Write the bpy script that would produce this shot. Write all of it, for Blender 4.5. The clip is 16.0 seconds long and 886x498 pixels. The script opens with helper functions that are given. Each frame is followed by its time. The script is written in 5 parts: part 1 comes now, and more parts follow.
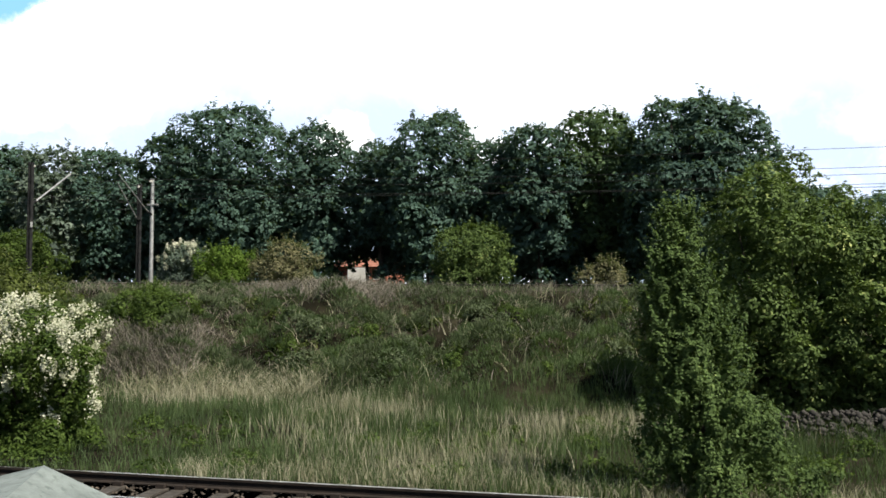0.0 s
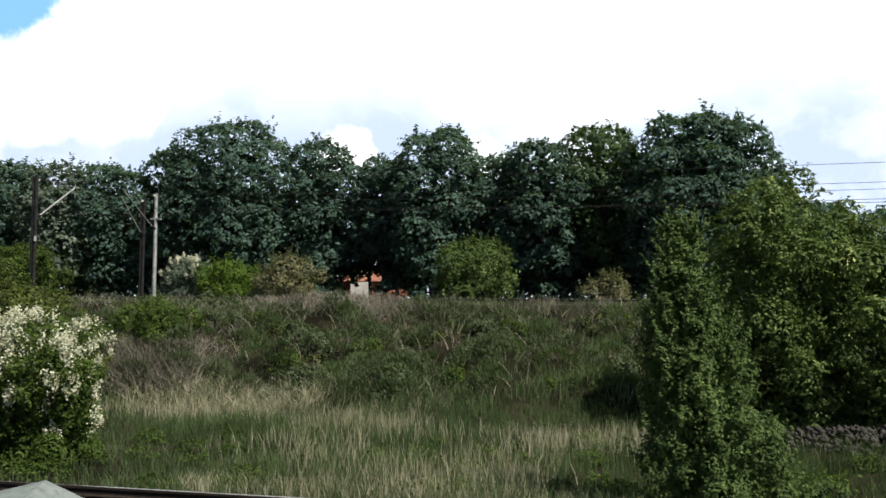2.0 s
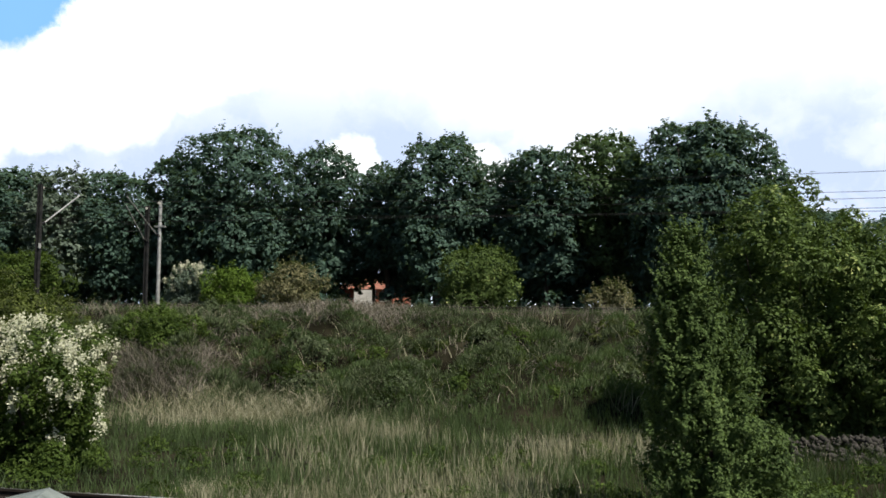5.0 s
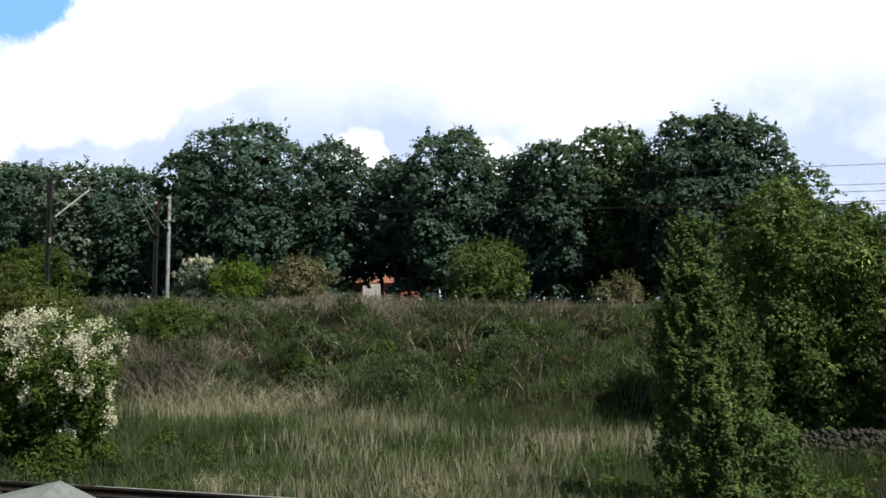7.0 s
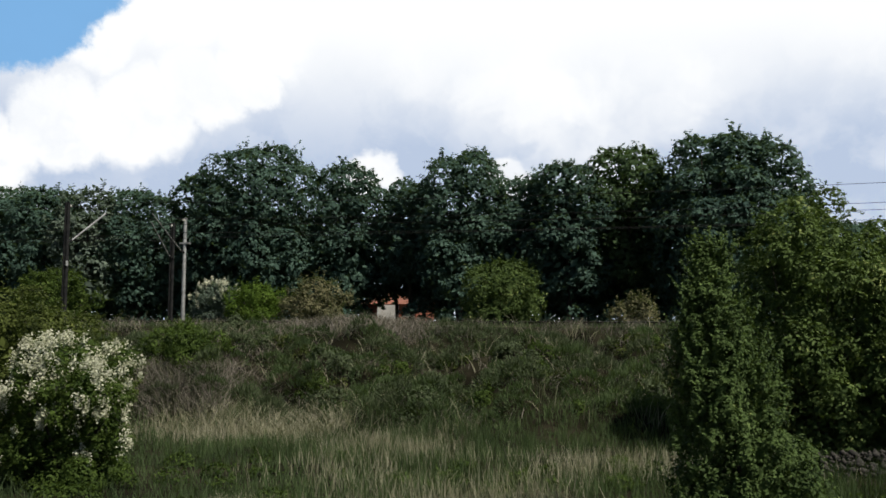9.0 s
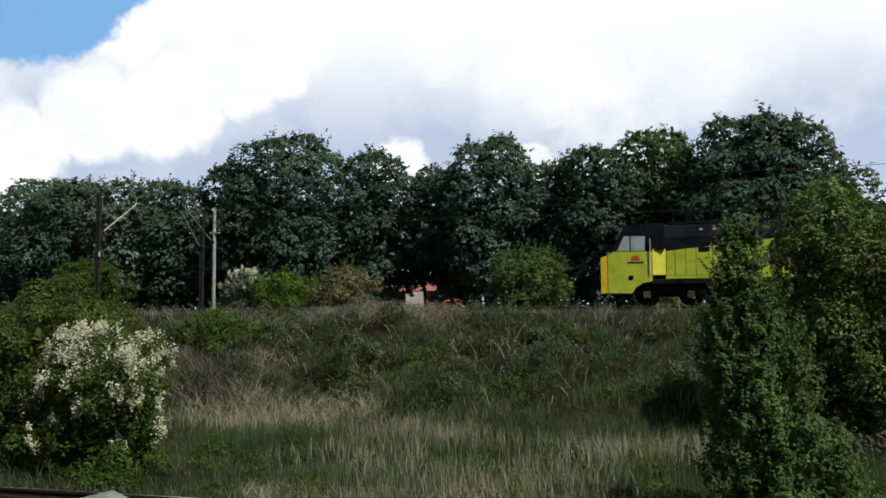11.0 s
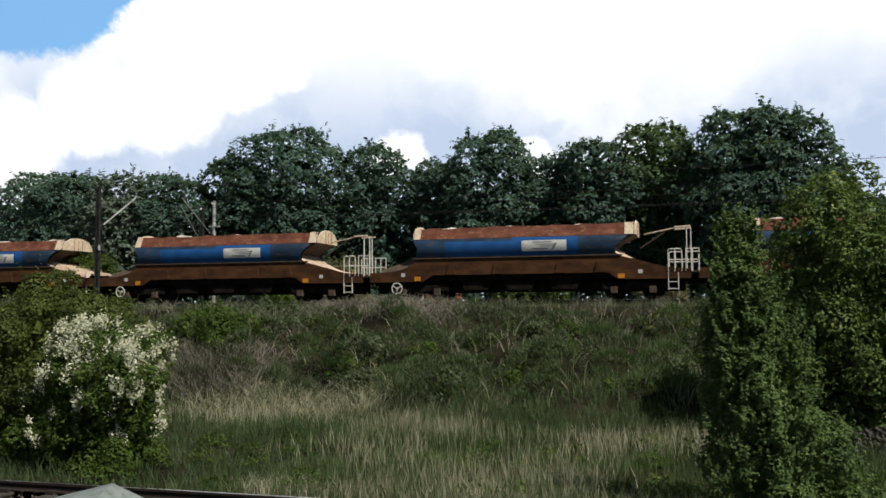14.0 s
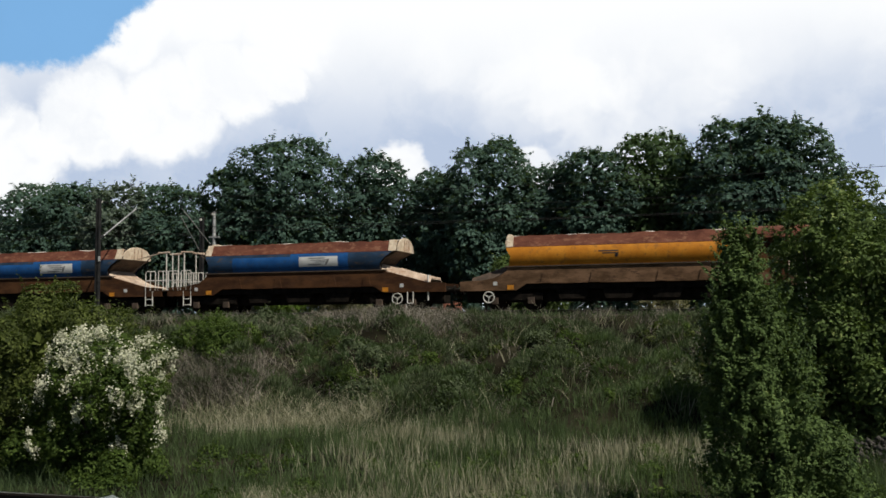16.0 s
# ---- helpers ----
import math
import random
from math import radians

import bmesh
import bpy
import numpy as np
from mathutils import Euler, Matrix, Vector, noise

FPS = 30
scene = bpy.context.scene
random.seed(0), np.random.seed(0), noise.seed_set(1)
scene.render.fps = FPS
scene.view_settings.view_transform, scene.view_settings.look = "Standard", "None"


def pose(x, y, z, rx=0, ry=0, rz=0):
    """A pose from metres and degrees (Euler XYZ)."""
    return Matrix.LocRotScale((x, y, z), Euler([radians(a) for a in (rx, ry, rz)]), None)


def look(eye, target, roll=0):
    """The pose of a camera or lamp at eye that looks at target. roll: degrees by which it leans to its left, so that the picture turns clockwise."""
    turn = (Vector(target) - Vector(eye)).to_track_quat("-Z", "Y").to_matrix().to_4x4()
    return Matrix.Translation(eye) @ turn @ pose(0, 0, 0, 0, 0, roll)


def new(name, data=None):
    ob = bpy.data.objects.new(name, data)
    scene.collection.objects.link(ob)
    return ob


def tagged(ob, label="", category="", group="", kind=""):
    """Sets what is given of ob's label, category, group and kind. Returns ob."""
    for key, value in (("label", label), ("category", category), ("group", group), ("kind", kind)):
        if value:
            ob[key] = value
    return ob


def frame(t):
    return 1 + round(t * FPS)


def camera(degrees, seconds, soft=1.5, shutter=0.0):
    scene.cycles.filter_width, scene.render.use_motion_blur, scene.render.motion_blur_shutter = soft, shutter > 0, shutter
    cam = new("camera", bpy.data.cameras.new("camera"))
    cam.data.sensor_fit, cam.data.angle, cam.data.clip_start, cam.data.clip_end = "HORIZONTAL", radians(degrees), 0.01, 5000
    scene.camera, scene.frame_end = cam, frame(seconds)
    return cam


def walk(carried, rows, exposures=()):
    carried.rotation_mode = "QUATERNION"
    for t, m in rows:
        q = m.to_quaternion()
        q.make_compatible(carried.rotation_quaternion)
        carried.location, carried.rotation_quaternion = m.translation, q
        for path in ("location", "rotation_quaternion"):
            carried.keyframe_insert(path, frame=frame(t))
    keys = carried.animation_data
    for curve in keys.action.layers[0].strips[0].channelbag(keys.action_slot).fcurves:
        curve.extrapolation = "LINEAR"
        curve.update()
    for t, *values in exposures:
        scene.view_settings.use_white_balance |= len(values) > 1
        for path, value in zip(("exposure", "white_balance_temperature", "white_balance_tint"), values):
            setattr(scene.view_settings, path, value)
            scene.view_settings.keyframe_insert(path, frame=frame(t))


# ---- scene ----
# World: x runs along the railway, y away from the viewer, z up; the eye stands 4 m above the field.
cam = camera(53.96, 16.0, soft=1.6)
EYE = 4.0
ROWS = [
    # seconds, yaw, pitch, lean
    (0.0, 11.88, 2.43, 0.27), (0.5, 12.24, 2.51, 0.11), (1.0, 12.23, 3.04, 0.21), (1.5, 12.10, 3.26, 0.40),
    (2.0, 12.08, 3.39, 0.36), (2.5, 11.87, 3.53, 0.48), (3.0, 12.03, 3.64, 0.48), (3.5, 12.08, 3.81, 0.49),
    (4.0, 12.08, 3.97, 0.50), (5.2, 12.40, 3.90, 0.47), (6.5, 12.77, 3.69, 0.42), (7.0, 12.88, 3.50, 0.41), (7.5, 13.34, 3.34, 0.08),
    (8.0, 13.35, 3.92, 0.09), (8.5, 13.68, 4.43, 0.17), (9.0, 13.83, 4.87, 0.16), (9.2, 14.44, 5.22, -0.13),
    (10.2, 15.40, 4.50, -0.35), (11.3, 15.68, 3.59, -0.47), (11.5, 15.40, 3.31, -0.52), (12.0, 15.58, 3.22, -0.39), (12.5, 15.75, 3.05, -0.47),
    (13.0, 15.70, 3.20, -0.47), (13.5, 15.87, 3.51, -0.52), (14.0, 15.64, 3.56, -0.42), (14.5, 15.93, 3.24, -0.85),
    (15.0, 16.37, 3.92, -0.90), (15.5, 15.62, 4.80, -0.62), (16.0, 15.64, 4.22, -0.58),
]
walk(cam, [(t, pose(0, 0, EYE, 90 + pitch, 0, yaw) @ pose(0, 0, 0, 0, 0, lean)) for t, yaw, pitch, lean in ROWS],
     exposures=[(0.0, 0.1), (0.5, -0.05), (1.5, -0.1), (3.5, -0.2), (8.0, -0.35), (8.5, -0.65), (9.0, -0.68), (11.5, -0.62), (13.0, -0.5), (14.5, -0.5), (15.0, -0.5), (15.5, -0.68), (16.0, -0.7)])

# ---- light ----
SUN_AZ, SUN_EL = 117.0, 51.0  # degrees clockwise from +y, and above the horizon
sun = new("sun", bpy.data.lights.new("sun", "SUN"))
sun.data.energy, sun.data.angle, sun.data.color = 7.2, radians(0.6), (1.0, 0.93, 0.80)
sun_way = Vector((math.sin(radians(SUN_AZ)) * math.cos(radians(SUN_EL)), math.cos(radians(SUN_AZ)) * math.cos(radians(SUN_EL)), math.sin(radians(SUN_EL))))
sun.matrix_world = look(sun_way * 100, (0, 0, 0))


class Nodes:
    """A short way to write node trees."""

    def __init__(self, tree):
        self.t = tree

    def put(self, target, value):
        if isinstance(value, bpy.types.NodeSocket):
            self.t.links.new(value, target)
        else:
            target.default_value = value

    def node(self, kind, out=0, props=(), **ins):
        n = self.t.nodes.new(kind)
        for key, value in dict(props).items():
            setattr(n, key, value)
        for key, value in ins.items():
            if value is None:
                continue
            k = int(key[1:]) if key[0] == "i" and key[1:].isdigit() else key.replace("_", " ")
            self.put(n.inputs[k], value)
        return n.outputs[out]

    def math(self, op, a, b=None, c=None, clamp=False):
        return self.node("ShaderNodeMath", props={"operation": op, "use_clamp": clamp}, i0=a, i1=b, i2=c)

    def vec(self, op, a, b=None, out=0):
        return self.node("ShaderNodeVectorMath", out=out, props={"operation": op}, i0=a, i1=b)

    def noise(self, vector, scale, detail=4.0, rough=0.55, out=0):
        return self.node("ShaderNodeTexNoise", out=out, Vector=vector, Scale=scale, Detail=detail, Roughness=rough)

    def ramp(self, fac, *stops):
        n = self.t.nodes.new("ShaderNodeValToRGB")
        while len(n.color_ramp.elements) < len(stops):
            n.color_ramp.elements.new(0.5)
        for e, (p, c) in zip(n.color_ramp.elements, stops):
            e.position, e.color = p, (c if len(c) == 4 else (*c, 1))
        self.put(n.inputs[0], fac)
        return n.outputs[0]

    def mix(self, fac, a, b, blend="MIX"):
        n = self.t.nodes.new("ShaderNodeMix")
        n.data_type, n.blend_type = "RGBA", blend
        self.put(n.inputs[0], fac)
        for k, v in ((6, a), (7, b)):
            self.put(n.inputs[k], (*v, 1) if isinstance(v, tuple) and len(v) == 3 else v)
        return n.outputs[2]

    def smooth(self, value, lo, hi):
        return self.node("ShaderNodeMapRange", props={"interpolation_type": "SMOOTHSTEP", "clamp": True}, i0=value, i1=lo, i2=hi, i3=0.0, i4=1.0)


def build_sky():
    """A bank of white cumulus over the railway with a clear hole in it, and broken cloud on blue elsewhere."""
    world = bpy.data.worlds.new("sky")
    scene.world = world
    world.use_nodes = True
    n = Nodes(world.node_tree)
    world.node_tree.nodes.clear()
    way = n.node("ShaderNodeTexCoord", out=0)
    sky = n.node("ShaderNodeTexSky", props={"sky_type": "NISHITA", "sun_disc": False, "sun_elevation": radians(SUN_EL), "sun_rotation": radians(SUN_AZ), "altitude": 50.0, "air_density": 1.0, "dust_density": 0.4, "ozone_density": 1.0})
    blue = n.mix(1.0, sky, (0.055, 0.055, 0.055), "MULTIPLY")
    # billows: the direction is shaken by noise before it is compared with each cloud's heart
    shake = n.vec("SUBTRACT", n.noise(way, 8.0, 7.0, 0.62, out=1), (0.5, 0.5, 0.5))
    bent = n.vec("ADD", way, n.vec("MULTIPLY", shake, (0.10, 0.10, 0.10)))

    def heart(az, el):
        a, e = radians(az), radians(el)
        return (-math.sin(a) * math.cos(e), math.cos(a) * math.cos(e), math.sin(e))

    def lump(az, el, r0, r1, what=None):
        d = n.vec("DISTANCE", what or bent, heart(az, el), out=1)
        return n.math("SUBTRACT", 1.0, n.smooth(d, r0, r1))

    hole = n.math("MAXIMUM", lump(43.5, 23.0, 0.150, 0.163), lump(48.5, 17.5, 0.06, 0.085))
    soft = n.noise(bent, 3.2, 5.0, 0.55)
    # the bank fills the sky ahead; beyond it the cloud breaks up
    ahead = lump(12, 10, 0.60, 0.95, way)
    broken = n.smooth(n.noise(bent, 2.2, 6.0, 0.55), 0.53, 0.61)
    cover = n.math("MAXIMUM", n.smooth(ahead, 0.2, 0.6), n.math("MULTIPLY", broken, 0.12))
    up = n.node("ShaderNodeSeparateXYZ", out=2, i0=way)
    low = n.math("SUBTRACT", 1.0, n.smooth(up, 0.15, 0.34))
    grey = n.math("MULTIPLY", n.smooth(soft, 0.31, 0.56), low)
    heads = None
    for az, el, r in ((37.8, 11.8, 0.058), (33.5, 12.6, 0.058), (29.5, 14.6, 0.050), (26.5, 15.6, 0.036), (41.8, 9.6, 0.05), (18.6, 9.6, 0.036), (8.6, 9.2, 0.030), (36, 17.8, 0.055), (31, 19.5, 0.06), (25, 19.5, 0.06)):
        one = lump(az, el, r * 0.72, r * 1.08)
        heads = one if heads is None else n.math("MAXIMUM", heads, one)
    grey = n.math("MULTIPLY", grey, n.math("SUBTRACT", 1.0, heads), clamp=True)
    curl = n.smooth(n.noise(bent, 13.0, 6.0, 0.6), 0.42, 0.62)
    shade = n.math("ADD", grey, n.math("MULTIPLY", curl, n.math("MULTIPLY", low, 0.22)), clamp=True)
    cloud = n.mix(shade, (1.62, 1.64, 1.66), (0.80, 0.95, 1.22))
    clear = n.mix(n.math("ADD", 0.45, n.math("MULTIPLY", soft, 0.2)), blue, (0.52, 1.15, 2.0))
    back = n.node("ShaderNodeBackground", Color=n.mix(hole, n.mix(cover, blue, cloud), clear), Strength=1.0)
    n.t.links.new(back, n.t.nodes.new("ShaderNodeOutputWorld").inputs[0])


build_sky()


# ---- materials ----
def material(name):
    m = bpy.data.materials.new(name)
    m.use_nodes = True
    m.node_tree.nodes.clear()
    return m, Nodes(m.node_tree)


def finish(m, n, shader, height=None):
    out = n.t.nodes.new("ShaderNodeOutputMaterial")
    n.t.links.new(shader, out.inputs[0])
    return m


def leafy(name, dark, light, tip=None, share=0.35, rough=0.55, patch=0.6, lift=0.0):
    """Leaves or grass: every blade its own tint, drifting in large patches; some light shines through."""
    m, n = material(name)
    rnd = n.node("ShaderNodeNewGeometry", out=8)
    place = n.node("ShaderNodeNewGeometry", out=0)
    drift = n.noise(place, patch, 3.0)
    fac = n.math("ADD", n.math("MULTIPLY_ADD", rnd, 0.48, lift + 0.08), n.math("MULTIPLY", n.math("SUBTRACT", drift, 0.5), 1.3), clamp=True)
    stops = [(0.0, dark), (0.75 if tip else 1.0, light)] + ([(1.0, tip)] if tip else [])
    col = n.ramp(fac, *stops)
    main = n.node("ShaderNodeBsdfPrincipled", Base_Color=col, Roughness=rough + 0.1, Specular_IOR_Level=0.10)
    thru = n.node("ShaderNodeBsdfTranslucent", Color=n.mix(0.5, col, (0.25, 0.4, 0.05)))
    return finish(m, n, n.node("ShaderNodeMixShader", i0=share, i1=main, i2=thru))


def solid(name, a, b, rough=0.6, metal=0.0, scale=3.0, fine=40.0, bump=0.25, stain=None, lo=0.35, hi=0.65, stretch=(1, 1, 1), spec=0.5, local=True):
    """A solid surface with two scales of variation; stain: a third colour in broad worn patches."""
    m, n = material(name)
    where = n.node("ShaderNodeTexCoord", out=3) if local else n.node("ShaderNodeNewGeometry", out=0)
    where = n.vec("MULTIPLY", where, stretch)
    broad, grain = n.noise(where, scale, 5.0, 0.6), n.noise(where, fine, 3.0)
    col = n.mix(n.smooth(broad, lo, hi), a, b)
    if stain:
        col = n.mix(n.math("MULTIPLY", n.smooth(n.noise(where, scale * 2.7, 6.0, 0.7), 0.52, 0.66), 0.85), col, stain)
    col = n.mix(0.35, col, n.mix(grain, (0.25, 0.25, 0.25), (1.6, 1.6, 1.6)), "MULTIPLY")
    relief = n.node("ShaderNodeBump", Strength=bump, Distance=0.02, Height=n.math("ADD", grain, broad))
    return finish(m, n, n.node("ShaderNodeBsdfPrincipled", Base_Color=col, Roughness=n.math("ADD", rough - 0.1, n.math("MULTIPLY", broad, 0.2)), Metallic=metal, Specular_IOR_Level=spec, Normal=relief))


M = {
    "tree_leaf": leafy("tree_leaf", (0.030, 0.060, 0.051), (0.104, 0.174, 0.136), (0.28, 0.36, 0.30), 0.2),
    "tree_leaf_light": leafy("tree_leaf_light", (0.045, 0.08, 0.04), (0.105, 0.165, 0.075), (0.19, 0.24, 0.13), 0.2),
    "pale_leaf": leafy("pale_leaf", (0.07, 0.10, 0.085), (0.18, 0.23, 0.18), (0.32, 0.37, 0.31), 0.2),
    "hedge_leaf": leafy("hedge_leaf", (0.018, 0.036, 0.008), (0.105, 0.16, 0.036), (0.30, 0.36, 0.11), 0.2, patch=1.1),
    "hazel_leaf": leafy("hazel_leaf", (0.018, 0.034, 0.011), (0.11, 0.165, 0.05), (0.48, 0.54, 0.20), 0.15, patch=1.1, lift=0.18),
    "thorn_leaf": leafy("thorn_leaf", (0.020, 0.030, 0.008), (0.12, 0.15, 0.040), (0.36, 0.36, 0.125), 0.15, patch=1.3, lift=0.02),
    "birch_leaf": leafy("birch_leaf", (0.022, 0.042, 0.013), (0.115, 0.175, 0.058), (0.38, 0.46, 0.165), 0.18, patch=1.6, lift=0.06),
    "yellow_leaf": leafy("yellow_leaf", (0.05, 0.095, 0.015), (0.16, 0.25, 0.045), (0.27, 0.35, 0.10), 0.25),
    "ochre_leaf": leafy("ochre_leaf", (0.08, 0.085, 0.045), (0.28, 0.26, 0.15), (0.46, 0.42, 0.28), 0.2),
    "blossom": leafy("blossom", (0.45, 0.46, 0.33), (0.80, 0.80, 0.68), None, 0.2),
    "grass": leafy("grass", (0.022, 0.038, 0.017), (0.104, 0.15, 0.068), (0.26, 0.28, 0.17), 0.2, 0.6, 0.35),
    "straw": leafy("straw", (0.19, 0.185, 0.12), (0.56, 0.53, 0.41), None, 0.2, 0.7),
    "weed": leafy("weed", (0.012, 0.018, 0.009), (0.122, 0.158, 0.086), (0.48, 0.51, 0.34), 0.12, 0.6, 1.3, lift=0.06),
    "dead_stem": leafy("dead_stem", (0.09, 0.080, 0.072), (0.40, 0.36, 0.315), None, 0.1, 0.8),
    "bark": solid("bark", (0.035, 0.028, 0.02), (0.09, 0.075, 0.055), 0.9, scale=2, fine=14, bump=0.6, stretch=(4, 4, 0.6)),
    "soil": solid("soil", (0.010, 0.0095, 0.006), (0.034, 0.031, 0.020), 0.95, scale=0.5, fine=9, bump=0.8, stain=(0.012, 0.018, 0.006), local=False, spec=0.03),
    "ballast": solid("ballast", (0.05, 0.042, 0.035), (0.13, 0.11, 0.092), 0.95, spec=0.1, scale=3, fine=22, bump=0.9, local=False),
    "rail_side": solid("rail_side", (0.010, 0.007, 0.005), (0.024, 0.016, 0.012), 0.8, scale=4, fine=60, bump=0.3),
    "rail_head": solid("rail_head", (0.45, 0.44, 0.42), (0.6, 0.59, 0.57), 0.35, 1.0, scale=3, fine=60, bump=0.05),
    "sleeper": solid("sleeper", (0.025, 0.022, 0.018), (0.07, 0.06, 0.05), 0.9, scale=5, fine=40, bump=0.5),
    "galvanised": solid("galvanised", (0.36, 0.37, 0.37), (0.55, 0.56, 0.56), 0.5, 0.6, scale=3, fine=40, bump=0.1),
    "dark_steel": solid("dark_steel", (0.012, 0.013, 0.015), (0.03, 0.03, 0.03), 0.7, 0.0, spec=0.2, scale=4, fine=40, bump=0.15),
    "wire": solid("wire", (0.012, 0.012, 0.012), (0.03, 0.03, 0.03), 0.8, 0.0, spec=0.1),
    "insulator": solid("insulator", (0.7, 0.68, 0.62), (0.8, 0.79, 0.75), 0.3),
    "felt": solid("felt", (0.13, 0.155, 0.15), (0.20, 0.235, 0.225), 0.75, scale=2.5, fine=50, bump=0.2, stain=(0.09, 0.115, 0.105)),
    # pale colour stands for sunlight along the hut roof's right verge
    "sunlit_felt_edge": solid("sunlit_felt_edge", (0.55, 0.55, 0.53), (0.7, 0.7, 0.68), 0.6, scale=6),
    "brickwork": solid("brickwork", (0.20, 0.07, 0.042), (0.30, 0.11, 0.065), 0.9, scale=1.2, fine=12),
    "render_wall": solid("render_wall", (0.66, 0.64, 0.6), (0.8, 0.79, 0.75), 0.85, scale=1.0, fine=12),
    "roof_tile": solid("roof_tile", (0.22, 0.08, 0.05), (0.34, 0.14, 0.09), 0.85, scale=2, fine=16),
    "window_glass": solid("window_glass", (0.03, 0.035, 0.04), (0.06, 0.07, 0.08), 0.1, spec=0.7, bump=0.0),
    "rubble": solid("rubble", (0.02, 0.019, 0.018), (0.06, 0.055, 0.05), 0.95, scale=4, fine=25, bump=0.6),
}


# ---- mesh helpers ----
def part(name, bm, mat, parent=None, label=""):
    me = bpy.data.meshes.new(name)
    bm.to_mesh(me)
    bm.free()
    me.materials.append(M[mat])
    ob = new(name, me)
    if parent is not None:
        ob.parent = parent
    return tagged(ob, label)


def thing(name, label, category, group="", at=(0, 0, 0)):
    ob = new(name)
    ob.location = at
    return tagged(ob, label, category, group)


def box(bm, lo, hi, bevel=0.0):
    made = bmesh.ops.create_cube(bm, size=1.0, matrix=Matrix.Translation([(a + b) / 2 for a, b in zip(lo, hi)]) @ Matrix.Diagonal([b - a for a, b in zip(lo, hi)] + [1]))
    if bevel:
        edges = list({e for v in made["verts"] for e in v.link_edges})
        bmesh.ops.bevel(bm, geom=edges, offset=bevel, segments=2, profile=0.7, affect="EDGES")


def tube(bm, a, b, r0, r1=None, sides=8):
    a, b = Vector(a), Vector(b)
    m = Matrix.Translation((a + b) / 2) @ (b - a).to_track_quat("Z", "Y").to_matrix().to_4x4()
    bmesh.ops.create_cone(bm, cap_ends=True, segments=sides, radius1=r0, radius2=r0 if r1 is None else r1, depth=(b - a).length, matrix=m)


def prism(bm, outline, y0, y1):
    """An outline in x and z, pushed from y0 to y1."""
    front = [bm.verts.new((x, y0, z)) for x, z in outline]
    back = [bm.verts.new((x, y1, z)) for x, z in outline]
    bm.faces.new(front)
    bm.faces.new(back[::-1])
    for i in range(len(outline)):
        j = (i + 1) % len(outline)
        bm.faces.new((front[j], front[i], back[i], back[j]))
    bmesh.ops.recalc_face_normals(bm, faces=bm.faces)


def sweep(bm, section, x0, x1, steps=1):
    """A closed outline in y and z, pushed along x."""
    rows = [[bm.verts.new((x0 + (x1 - x0) * k / steps, y, z)) for y, z in section] for k in range(steps + 1)]
    for a, b in zip(rows, rows[1:]):
        for i in range(len(section)):
            j = (i + 1) % len(section)
            bm.faces.new((a[i], a[j], b[j], b[i]))
    bm.faces.new(rows[0][::-1])
    bm.faces.new(rows[-1])
    bmesh.ops.recalc_face_normals(bm, faces=bm.faces)


def raw(name, verts, faces, mat, parent=None, label=""):
    """A mesh from arrays; faces all of one length."""
    me = bpy.data.meshes.new(name)
    k = faces.shape[1]
    me.vertices.add(len(verts))
    me.vertices.foreach_set("co", np.ascontiguousarray(verts, dtype=np.float32).ravel())
    me.loops.add(faces.size)
    me.loops.foreach_set("vertex_index", np.ascontiguousarray(faces, dtype=np.int32).ravel())
    me.polygons.add(len(faces))
    me.polygons.foreach_set("loop_start", np.arange(0, faces.size, k, dtype=np.int32))
    me.update(calc_edges=True)
    me.materials.append(M[mat])
    ob = new(name, me)
    if parent is not None:
        ob.parent = parent
    return tagged(ob, label)


def unit(v):
    return v / np.maximum(np.linalg.norm(v, axis=1), 1e-6)[:, None]


def leaves(name, rng, places, facing, size, mat, parent=None, slim=0.5, spread=0.6, label=""):
    """Folded diamond leaves at the places, turned roughly towards facing."""
    k = len(places)
    nrm = unit(facing + rng.normal(0, spread, (k, 3)))
    along = unit(np.cross(nrm, rng.normal(0, 1, (k, 3))))
    side = np.cross(nrm, along)
    s = (size * rng.uniform(0.6, 1.4, k))[:, None]
    quad = np.stack([places - along * s, places + side * s * slim + nrm * s * 0.18, places + along * s, places - side * s * slim + nrm * s * 0.18], 1)
    return raw(name, quad.reshape(-1, 3), np.arange(4 * k).reshape(k, 4), mat, parent, label)


